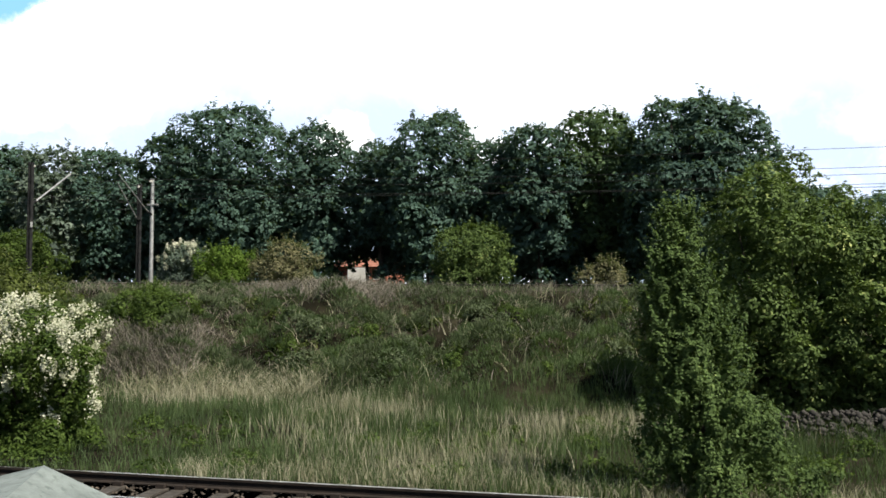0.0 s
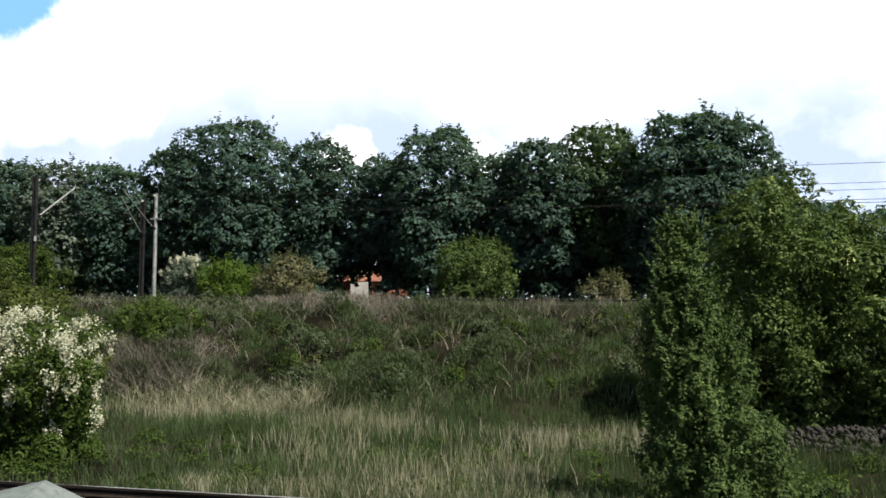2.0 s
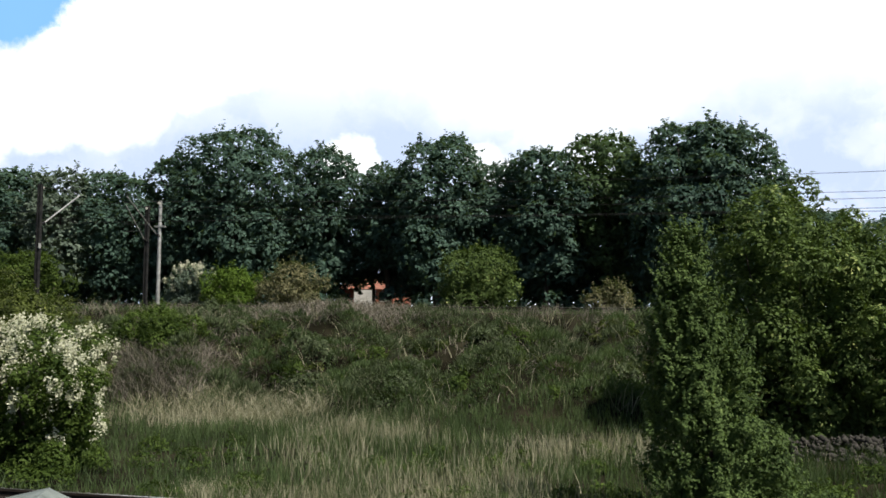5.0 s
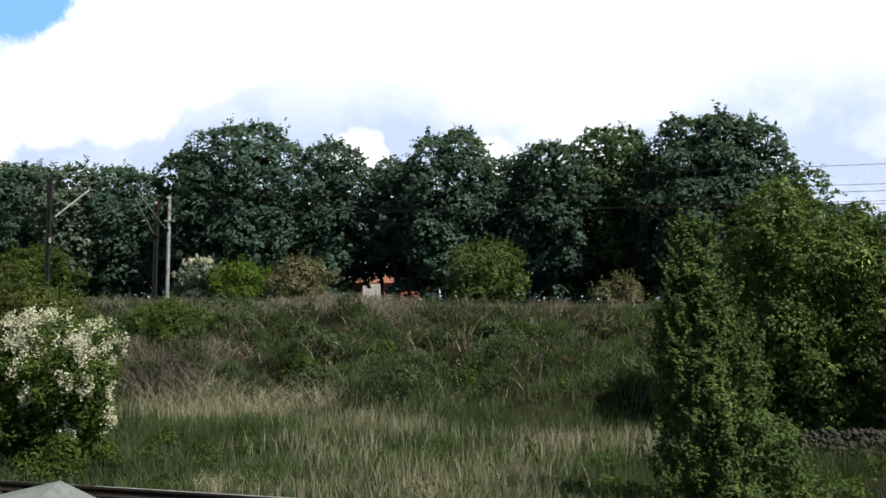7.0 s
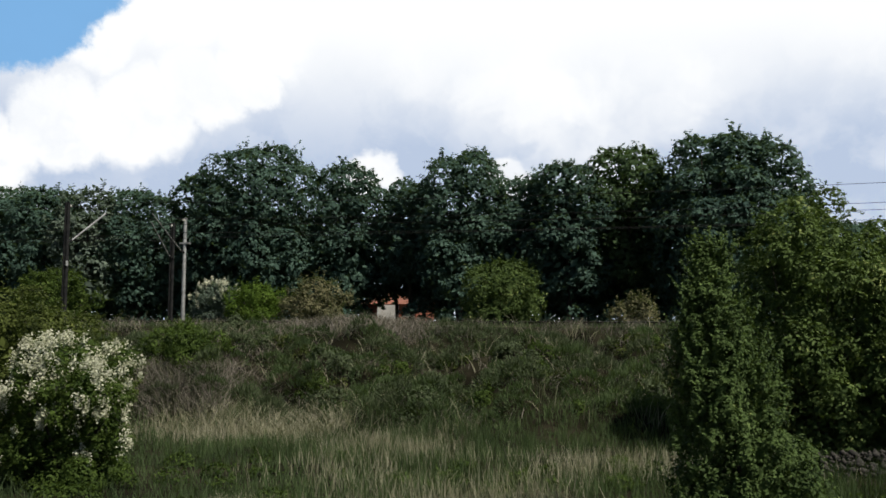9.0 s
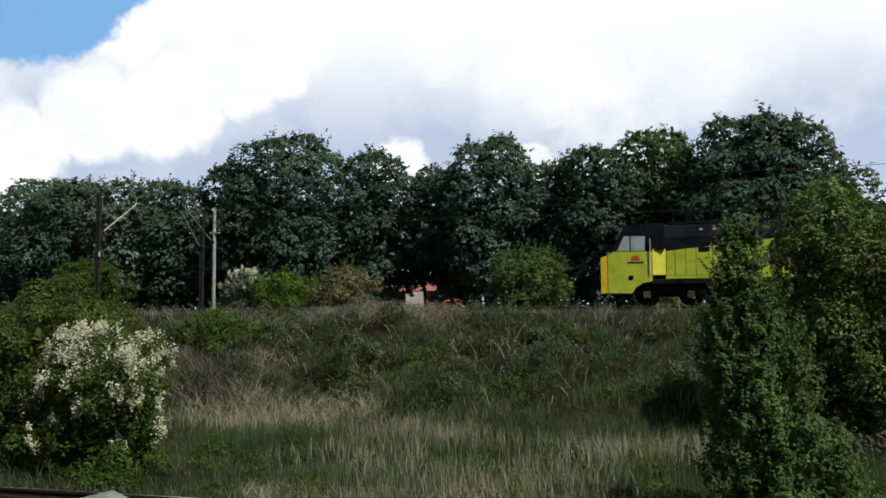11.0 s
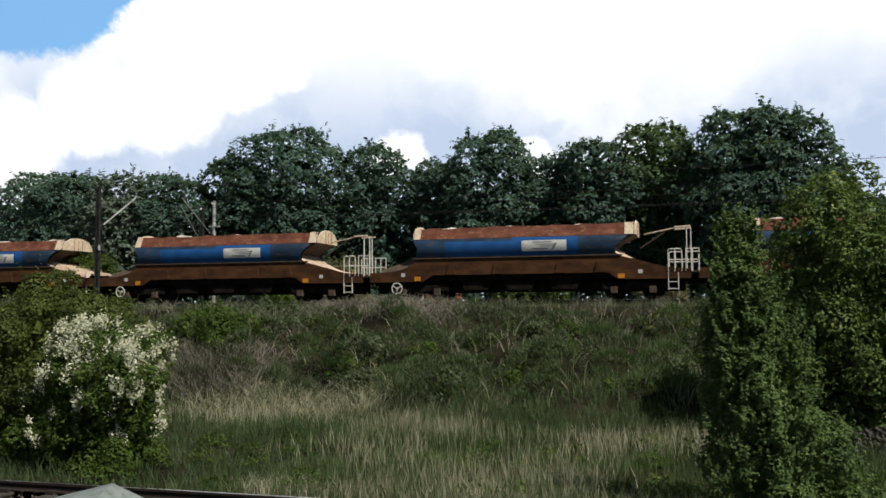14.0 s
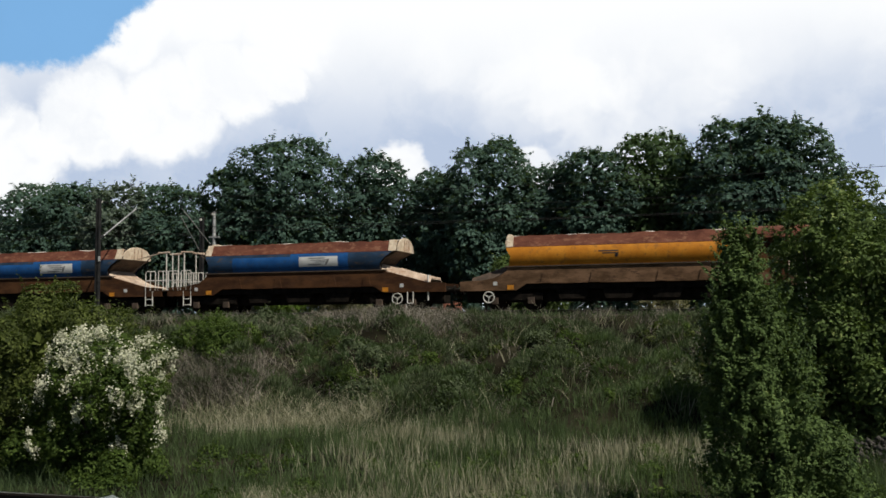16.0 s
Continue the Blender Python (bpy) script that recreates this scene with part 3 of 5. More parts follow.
DARK = "tall dark green broadleaf tree in full leaf behind the railway"
TREES = [  # seed, x, y, height, radius, material
    (1, -51.0, 60, 10.8, 4.8, "tree_leaf"), (2, -46.5, 58, 10.4, 4.0, "tree_leaf"), (3, -40.2, 55, 10.0, 2.6, "pale_leaf"), (4, -37.6, 58, 10.1, 3.6, "tree_leaf"),
    (5, -32.4, 58.5, 11.4, 3.0, "tree_leaf"), (6, -28.0, 58, 13.2, 4.3, "tree_leaf"), (7, -22.0, 60, 12.0, 3.1, "tree_leaf"),
    (8, -17.0, 60, 10.6, 2.5, "tree_leaf"), (9, -13.1, 58, 12.1, 3.4, "tree_leaf"), (10, -9.0, 60, 10.2, 3.2, "tree_leaf"), (11, -5.7, 58, 11.0, 3.1, "tree_leaf"),
    (12, -1.6, 59, 12.4, 2.9, "tree_leaf_light"), (13, 3.1, 56, 12.3, 3.5, "tree_leaf"), (14, 6.0, 56.5, 12.0, 3.3, "tree_leaf"), (15, 11.5, 60, 6.2, 3.6, "tree_leaf"), (16, 17.5, 60, 5.8, 4.0, "tree_leaf"),
    (17, -55.0, 66, 9.0, 4.6, "tree_leaf"), (18, -47.5, 67, 8.5, 4.6, "tree_leaf"), (19, -40.0, 67, 8.8, 4.6, "tree_leaf"), (20, -34.0, 66, 8.4, 4.4, "tree_leaf"),
    (41, -26.5, 63, 8.2, 4.2, "tree_leaf"), (42, -19.6, 65, 7.4, 3.4, "tree_leaf"), (43, -14.5, 65, 7.6, 3.8, "tree_leaf"), (44, -10.5, 66, 8.4, 3.8, "tree_leaf"), (45, -5.5, 66, 8.6, 4.0, "tree_leaf"), (46, 0.5, 65, 9.6, 4.2, "tree_leaf"), (47, 7.0, 66, 9.4, 4.4, "tree_leaf"),
]
for seed, x, y, h, r, mat in TREES:
    build_tree(seed, x, y, h * 0.995, r * 0.98, mat, low=0.28 if seed in (8, 42) else 0.17, cover=(0.45 if mat == "pale_leaf" else 0.95) if y < 62 else 0.45, size=0.31 if y < 62 else 0.46, label="pale grey-green tree with thin foliage behind the railway" if mat == "pale_leaf" else DARK)


def build_undergrowth():
    """The dark thicket between the trunks."""
    rng = np.random.default_rng(77)
    lumps = []
    for _ in range(430):
        x, y, r = rng.uniform(-62, 26), rng.uniform(58, 62), rng.uniform(0.6, 1.3)
        if -20.4 < x < -16.4:
            continue
        lumps.append((np.array((x, y, float(ground_height(x, y)) + rng.uniform(0.2, 2.6))), np.array((r, r, r * 0.8))))
    for _ in range(160):
        x, y = rng.uniform(-62, 26), rng.uniform(57, 60)
        if not -20.4 < x < -16.4:
            lumps.append((np.array((x, y, float(ground_height(x, y)) + 0.3)), np.array((0.9, 0.9, 0.7))))
    p, d = mass(rng, lumps, 0.17, 0.55, shoots=4)
    tagged(leaves("undergrowth", rng, p, d, 0.17, "tree_leaf"), "dark leafy thicket under the trees", "shrubs", kind="stuff")


build_undergrowth()


def build_far_hedge():
    rng = np.random.default_rng(78)
    lumps = [(np.array((rng.uniform(-140, 60), rng.uniform(118, 126), 4.0 + rng.uniform(0, 3.4))), np.array((2.4, 2.0, 1.8))) for _ in range(330)]
    p, d = mass(rng, lumps, 0.55, 0.9, shoots=3)
    tagged(leaves("far_hedge", rng, p, d, 0.55, "tree_leaf"), "dark hedge far beyond the trees", "hedge", kind="stuff")


build_far_hedge()
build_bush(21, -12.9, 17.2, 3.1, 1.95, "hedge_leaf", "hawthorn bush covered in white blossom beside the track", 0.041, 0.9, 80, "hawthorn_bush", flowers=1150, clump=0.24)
build_bush(22, -17.9, 22.5, 4.5, 2.7, "thorn_leaf", "dense olive-green hawthorn behind the flowering bush", 0.050, 0.95, 84, "hawthorn_bush", clump=0.20)
build_bush(33, -16.0, 18.4, 4.3, 2.0, "thorn_leaf", "tall olive-green hawthorn beside the flowering bush", 0.045, 0.95, 74, "hawthorn_bush", clump=0.21)
build_bush(24, 4.25, 26.8, 7.3, 2.9, "hazel_leaf", "large broad green bush at the foot of the bank", 0.066, 0.9, 135, "large_bush", clump=0.22, arcs=3, waist=0.5)
build_bush(31, 7.7, 27.0, 5.9, 3.2, "hazel_leaf", "broad green bush with arching shoots", 0.066, 0.9, 105, "large_bush", clump=0.22, arcs=26, waist=0.35)
build_bush(32, 2.5, 26.6, 3.1, 1.7, "thorn_leaf", "low dark bush at the foot of the large one", 0.058, 0.9, 46, "bush", clump=0.3)
build_bush(25, -8.5, 48.0, 3.2, 2.5, "hazel_leaf", "round green bush beyond the railway", 0.07, 1.0, 60, clump=0.3)
build_bush(26, -26.3, 48.5, 2.3, 1.9, "pale_leaf", "pale flowering bush beyond the railway", 0.065, 0.9, 40, flowers=260, clump=0.3)
build_bush(27, -23.3, 48.0, 2.2, 1.9, "yellow_leaf", "low yellow-green bush beyond the railway", 0.065, 1.0, 36, clump=0.3)
build_bush(28, -19.4, 47.5, 2.3, 2.1, "ochre_leaf", "ochre-brown bush beyond the railway", 0.065, 0.8, 40, clump=0.28)
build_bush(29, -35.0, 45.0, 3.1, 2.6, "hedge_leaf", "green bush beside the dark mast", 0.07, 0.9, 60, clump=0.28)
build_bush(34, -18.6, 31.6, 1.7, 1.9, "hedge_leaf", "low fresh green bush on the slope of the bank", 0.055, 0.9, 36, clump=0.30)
build_bush(30, -1.2, 48.5, 0.95, 1.3, "ochre_leaf", "low brownish bush beyond the railway", 0.07, 0.8, 28)


def build_sapling():
    """A slim young tree, leafy to the ground, wider below."""
    rng = np.random.default_rng(23)
    x, y, h = 0.98, 15.6, 5.2
    z0 = float(ground_height(x, y))
    t = thing("sapling", "slender bright green sapling beside the track", "tree", "", (x, y, z0 - 0.05))
    rod_bm = bmesh.new()
    tube(rod_bm, (0.5, 0, 0), (0.1, 0, h * 0.5), 0.05, 0.035)
    tube(rod_bm, (0.1, 0, h * 0.5), (-0.1, 0, h * 0.97), 0.035, 0.008)
    part("trunk", rod_bm, "bark", t)
    cl = []
    for k in range(400):
        f = rng.uniform(0.02, 0.97)
        wide = (1.66 - 1.42 * f) * (0.96 + 0.04 * math.sin(f * 13.0))
        a, k2 = rng.uniform(0, 2 * math.pi), rng.uniform(0.2, 1.0) ** 0.7
        r = rng.uniform(0.09, 0.21) * (1.15 - 0.5 * f)
        cl.append((np.array((0.95 * (1 - f) ** 2.2 - 0.1 + math.cos(a) * (wide - r * 0.5) * k2, math.sin(a) * (wide - r * 0.5) * k2, f * h)), np.array((r, r, r * 1.25))))
    p, d = mass(rng, cl, 0.034, 0.85, shoots=4, reach=0.5)
    twigs = []
    for _ in range(850):
        q = p[rng.integers(len(p))]
        out = np.array((q[0], q[1], 0)) / (np.linalg.norm(q[:2]) + 0.1) * 0.6 + np.array((0, 0, rng.uniform(0.5, 1.1)))
        run = rng.uniform(0.2, 0.42)
        twigs.append(q + out * np.linspace(0, run, 16)[:, None] + rng.normal(0, 0.014, (16, 3)))
    tw = np.concatenate(twigs)
    p, d = np.concatenate([p, tw]), np.concatenate([d, np.tile((0.2, -0.4, 0.6), (len(tw), 1))])
    d = d + unit(p - np.stack([0.95 * np.clip(1 - p[:, 2] / h, 0, 1) ** 2.2 - 0.1, p[:, 1] * 0, p[:, 2] - 0.4], 1)) * 0.3
    leaves("foliage", rng, p, d, 0.035, "birch_leaf", t, spread=0.42)
    f = rng.uniform(0.02, 0.85, 900)
    core = np.stack([0.95 * (1 - f) ** 2.2 - 0.1 + rng.normal(0, 0.30, 900) * (1.2 - f), rng.normal(0, 0.30, 900) * (1.2 - f), f * h], 1)
    leaves("inner_leaves", rng, core, np.tile((0, -0.8, 0.5), (900, 1)), 0.085, "birch_leaf", t)


build_sapling()


# ---- railway ----
M.update({
    "lime_paint": solid("lime_paint", (0.42, 0.52, 0.035), (0.52, 0.62, 0.05), 0.42, scale=1.2, fine=30, bump=0.05, stain=(0.33, 0.40, 0.05)),
    "orange_paint": solid("orange_paint", (0.50, 0.066, 0.008), (0.62, 0.095, 0.012), 0.42, scale=1.2, fine=30, bump=0.05, stain=(0.40, 0.06, 0.012)),
    "black_paint": solid("black_paint", (0.006, 0.007, 0.011), (0.014, 0.015, 0.02), 0.9, spec=0.05, scale=1.5, fine=30, bump=0.05),
    # yellow paint brightened: strong sunlight on the slanting front panel is in the colour
    "sunlit_corner_yellow": solid("sunlit_corner_yellow", (0.70, 0.68, 0.06), (0.80, 0.78, 0.09), 0.4, scale=2, fine=30, bump=0.05),
    "yellow_paint": solid("yellow_paint", (0.75, 0.45, 0.02), (0.85, 0.55, 0.03), 0.45, scale=2, fine=30, bump=0.05),
    # pale base colour stands for the sky's reflection in the panes
    "sky_reflection_glass": solid("sky_reflection_glass", (0.30, 0.36, 0.40), (0.40, 0.46, 0.50), 0.08, scale=1, fine=5, bump=0.0, spec=0.8),
    "grime": solid("grime", (0.007, 0.006, 0.005), (0.020, 0.016, 0.013), 0.9, spec=0.08, scale=3, fine=30, bump=0.4),
    "blue_dull": solid("blue_dull", (0.016, 0.036, 0.07), (0.026, 0.066, 0.14), 0.6, spec=0.25, scale=1.2, fine=25, bump=0.15, stain=(0.09, 0.07, 0.06), stretch=(0.6, 1, 1.6)),
    "blue_bright": solid("blue_bright", (0.010, 0.075, 0.25), (0.018, 0.105, 0.33), 0.55, spec=0.25, scale=1.5, fine=25, bump=0.1, stain=(0.03, 0.08, 0.19)),
    "rust": solid("rust", (0.10, 0.034, 0.022), (0.175, 0.066, 0.042), 0.85, spec=0.2, scale=1.6, fine=25, bump=0.4, stain=(0.25, 0.125, 0.08), stretch=(0.5, 1, 1)),
    "brown_dirt": solid("brown_dirt", (0.045, 0.020, 0.010), (0.10, 0.046, 0.020), 0.9, spec=0.15, scale=1.3, fine=25, bump=0.3, stain=(0.07, 0.035, 0.02), stretch=(0.7, 1, 1.8)),
    "amber_paint": solid("amber_paint", (0.54, 0.20, 0.016), (0.66, 0.27, 0.026), 0.5, spec=0.3, scale=1.3, fine=25, bump=0.15, stain=(0.36, 0.15, 0.03)),
    "cream_paint": solid("cream_paint", (0.52, 0.42, 0.31), (0.68, 0.59, 0.46), 0.65, scale=2.2, fine=25, bump=0.15, stain=(0.42, 0.26, 0.15)),
    "chute_steel": solid("chute_steel", (0.42, 0.31, 0.23), (0.62, 0.50, 0.40), 0.6, scale=2.5, fine=30, bump=0.15, stain=(0.30, 0.17, 0.10)),
    "white_panel": solid("white_panel", (0.52, 0.53, 0.53), (0.66, 0.67, 0.67), 0.55, scale=2, fine=25, bump=0.05),
    "panel_mark": solid("panel_mark", (0.15, 0.155, 0.165), (0.26, 0.265, 0.27), 0.6),
    "tan_dirt": solid("tan_dirt", (0.09, 0.052, 0.028), (0.21, 0.125, 0.075), 0.9, spec=0.15, scale=1.3, fine=25, bump=0.3, stain=(0.07, 0.04, 0.025), stretch=(0.7, 1, 1.8)),
    "grey_mark": solid("grey_mark", (0.02, 0.021, 0.025), (0.045, 0.045, 0.05), 0.6),
    "handrail": solid("handrail", (0.55, 0.54, 0.5), (0.72, 0.71, 0.67), 0.55, scale=5, fine=30, bump=0.1, stain=(0.4, 0.33, 0.26)),
    "stone_load": solid("stone_load", (0.34, 0.30, 0.26), (0.60, 0.55, 0.50), 0.95, scale=3, fine=12, bump=0.9),
    "mud_shade_brown": solid("mud_shade_brown", (0.05, 0.035, 0.025), (0.10, 0.07, 0.05), 0.9, scale=3, fine=25, bump=0.3),
})
RAIL, LINE = 4.10, 43.25  # height of the rail, middle of the far line


def rail_section(y, top):
    h = [(0.035, 0.0), (0.035, -0.035), (0.010, -0.05), (0.010, -0.13), (0.07, -0.145), (0.07, -0.16)]
    return [(y + a, top + b) for a, b in h] + [(y - a, top + b) for a, b in reversed(h)]


def build_track(y, top, x0, x1, s0, s1, label):
    t = tagged(new("track"), label, "track", kind="structure")
    for side in (-0.7525, 0.7525):
        bm = bmesh.new()
        sweep(bm, rail_section(y + side, top), x0, x1)
        part("rail", bm, "rail_side", t)
        bm = bmesh.new()
        box(bm, (x0, y + side - 0.03, top + 0.001), (x1, y + side + 0.03, top + 0.005))
        part("rail_head", bm, "rail_head", t, "polished running surface")
    bm = bmesh.new()
    box(bm, (-0.125, y - 1.3, top - 0.34), (0.125, y + 1.3, top - 0.19), 0.012)
    first = part("sleeper", bm, "sleeper", t)
    bm = bmesh.new()
    for side in (-0.7525, 0.7525):
        for o in (-0.11, 0.11):
            box(bm, (-0.08, y + side + o - 0.05, top - 0.20), (0.08, y + side + o + 0.05, top - 0.115), 0.01)
    chair = part("rail_chair", bm, "rail_side", first, "rusty cast rail chairs")
    for k, x in enumerate(np.arange(s0, s1, 0.68)):
        if k == 0:
            first.location.x = x
            continue
        s = new("sleeper", first.data)
        s.parent, s.location = t, (x, random.uniform(-0.03, 0.03), random.uniform(-0.01, 0.01))
        s.rotation_euler.z = random.uniform(-0.015, 0.015)
        c = new("rail_chair", chair.data)
        c.parent = s
        tagged(c, "rusty cast rail chairs")
    rng = np.random.default_rng(int(y))
    # ballast shoulders between and around the sleepers
    bm = bmesh.new()
    sweep(bm, [(y - 2.3, top - 0.62), (y - 1.75, top - 0.23), (y + 1.75, top - 0.23), (y + 2.3, top - 0.62)], x0, x1, 4)
    tagged(part("ballast", bm, "ballast", t), "grey-brown stone ballast")
    return t


build_track(12.80, 0.78, -300, 300, -16, 8, "rusty railway line with wooden sleepers in ballast")
build_track(LINE, RAIL, -400, 400, -45, 12, "railway line on top of the grassy bank")


def ballast_stones():
    rng = np.random.default_rng(9)
    k = 5200
    x, y = rng.uniform(-17, 6, k), rng.uniform(11.2, 14.7, k)
    z = np.full(k, 0.56) - np.clip(np.abs(y - 12.8) - 1.7, 0, 1) * 0.6
    s = rng.uniform(0.018, 0.045, (k, 1, 1))
    octa = np.array([(1, 0, 0), (-1, 0, 0), (0, 1, 0), (0, -1, 0), (0, 0, 0.8), (0, 0, -0.8)], float)
    v = np.stack([x, y, z], 1)[:, None, :] + octa[None] * s * rng.uniform(0.6, 1.3, (k, 6, 1))
    f = np.array([(0, 2, 4), (2, 1, 4), (1, 3, 4), (3, 0, 4), (2, 0, 5), (1, 2, 5), (3, 1, 5), (0, 3, 5)])
    ob = raw("ballast_stones", v.reshape(-1, 3), (np.arange(k)[:, None, None] * 6 + f).reshape(-1, 3), "ballast")
    tagged(ob, "loose grey-brown ballast stones between the rails", "stones", kind="stuff")


ballast_stones()


# ---- masts and wires ----
def build_mast(x, y, top, mat, reach, label, lattice=False, arm_mat="galvanised"):
    t = thing("overhead_line_mast", label, "mast", "masts along the railway", (x, y, 0))
    base = float(ground_height(x, y)) - 0.2
    if lattice:
        for o in (-0.075, 0.075):
            bm = bmesh.new()
            box(bm, (o - 0.042, -0.09, base), (o + 0.042, 0.09, top), 0.008)
            part("upright", bm, mat, t)
        for k in range(9):
            z = base + 0.8 + k * (top - base - 1.0) / 8
            bm = bmesh.new()
            box(bm, (-0.046, -0.02, z - 0.04), (0.046, 0.02, z + 0.04))
            part("batten", bm, mat, t)
    else:
        bm = bmesh.new()
        tube(bm, (0, 0, base), (0, 0, top), 0.125, 0.10, 12)
        part("upright", bm, mat, t)
        bm = bmesh.new()
        box(bm, (-0.3, -0.12, top - 1.6), (0.34, 0.12, top - 1.5), 0.01)
        part("bracket", bm, mat, t)
    if reach:
        for a, b, r, m in (((0, 0, top - 0.15), (0, reach, top - 0.05), 0.016, "dark_steel"), ((0, reach * 0.12, top - 2.0), (0, reach * 0.95, top - 0.2), 0.045 if reach > 0 else 0.028, arm_mat), ((0, reach * 0.3, top - 1.55), (0, reach * 1.02, top - 1.75), 0.014, "dark_steel"), ((0, 0, top - 2.15), (0, reach * 0.12, top - 2.0), 0.07, "dark_steel")):
            bm = bmesh.new()
            tube(bm, a, b, r)
            part("cantilever_tube", bm, m, t)
        bm = bmesh.new()
        for k in range(5):
            tube(bm, (0, reach * (0.02 + k * 0.012), top - 0.16), (0, reach * (0.026 + k * 0.012), top - 0.16), 0.07)
        part("insulator", bm, "insulator", t)
    return t


build_mast(-30.35, 39.8, 10.35, "dark_steel", 3.45, "dark steel overhead line mast with a pale cantilever arm", True)
build_mast(-27.6, 47.0, 10.30, "galvanised", -3.7, "pale grey tubular overhead line mast")
build_mast(-28.2, 46.6, 9.95, "dark_steel", -2.4, "dark steel mast beside the pale one", True)
bm = bmesh.new()
box(bm, (-30.23, 39.66, 6.95), (-30.11, 39.69, 7.22), 0.005)
tagged(part("mast_sign", bm, "white_panel"), "small white plate on the dark mast", "sign")
for y, z in ((43.2, 8.65), (43.2, 10.70), (46.9, 10.25), (46.9, 9.9), (46.9, 9.4)):
    bm = bmesh.new()
    rings = []
    for k in range(61):
        x, u = -178 + 5 * k, (k % 10) / 10
        zz = z - (0.0 if z < 9 else 0.3) * (1 - (2 * u - 1) ** 2)
        rings.append([bm.verts.new((x, y + 0.012 * math.cos(a), zz + 0.012 * math.sin(a))) for a in (0, 1.57, 3.14, 4.71)])
    for a, b in zip(rings, rings[1:]):
        for i in range(4):
            bm.faces.new((a[i], a[(i + 1) % 4], b[(i + 1) % 4], b[i]))
    tagged(part("overhead_wire", bm, "wire"), "thin dark overhead wire above the railway", "wire", "overhead wires")


# ---- train ----
def plate(name, outline, y0, y1, mat, parent, label=""):
    bm = bmesh.new()
    prism(bm, outline, y0, y1)
    return part(name, bm, mat, parent, label)


def block(name, lo, hi, mat, parent, bevel=0.02, label=""):
    bm = bmesh.new()
    box(bm, lo, hi, bevel)
    return part(name, bm, mat, parent, label)


def rod(name, pts, r, mat, parent, label="", sides=6):
    bm = bmesh.new()
    for a, b in zip(pts, pts[1:]):
        tube(bm, a, b, r, sides=sides)
    return part(name, bm, mat, parent, label)


def wheelset(parent, u, r, mat="grime"):
    bm = bmesh.new()
    for y in (-0.75, 0.75):
        tube(bm, (0, y - 0.065, 0), (0, y + 0.065, 0), r, sides=24)
        tube(bm, (0, y * 0.85 - 0.02, 0), (0, y * 0.85 + 0.02, 0), r + 0.028, sides=24)
    tube(bm, (0, -0.9, 0), (0, 0.9, 0), 0.08, sides=10)
    ob = part("wheelset", bm, mat, parent)
    ob.location = (u, 0, r)
    return ob


def bogie(parent, u, spread, r, axles, depth=0.92):
    b = block("bogie_frame", (u - spread - 0.55, -1.12, r + 0.02), (u + spread + 0.55, -0.98, r + 0.34), "grime", parent, 0.04)
    block("bogie_frame", (u - spread - 0.55, 0.98, r + 0.02), (u + spread + 0.55, 1.12, r + 0.34), "grime", parent, 0.04)
    block("bogie_bolster", (u - 0.35, -1.1, r), (u + 0.35, 1.1, r + 0.42), "grime", parent, 0.04)
    wheels = []
    for k in range(axles):
        a = u - spread + 2 * spread * k / (axles - 1)
        wheels.append(wheelset(parent, a, r))
        for y in (-1.16, 1.16):
            block("axle_box", (a - 0.16, y - 0.1, r - 0.16), (a + 0.16, y + 0.1, r + 0.16), "mud_shade_brown", parent, 0.03)
    return wheels


def buffers(parent, u, way):
    for y in (-0.87, 0.87):
        bm = bmesh.new()
        tube(bm, (u, y, 1.06), (u + way * 0.38, y, 1.06), 0.10, sides=12)
        tube(bm, (u + way * 0.36, y, 1.06), (u + way * 0.42, y, 1.06), 0.23, sides=16)
        part("buffer", bm, "grime", parent)


def clip_profile(profile, a, b):
    """The part of a line of (u, z) points between a and b."""
    def at(u):
        for (u0, z0), (u1, z1) in zip(profile, profile[1:]):
            if u0 <= u <= u1:
                return z0 + (z1 - z0) * (u - u0) / (u1 - u0)
        return profile[-1][1]
    return [(a, at(a))] + [p for p in profile if a < p[0] < b] + [(b, at(b))]


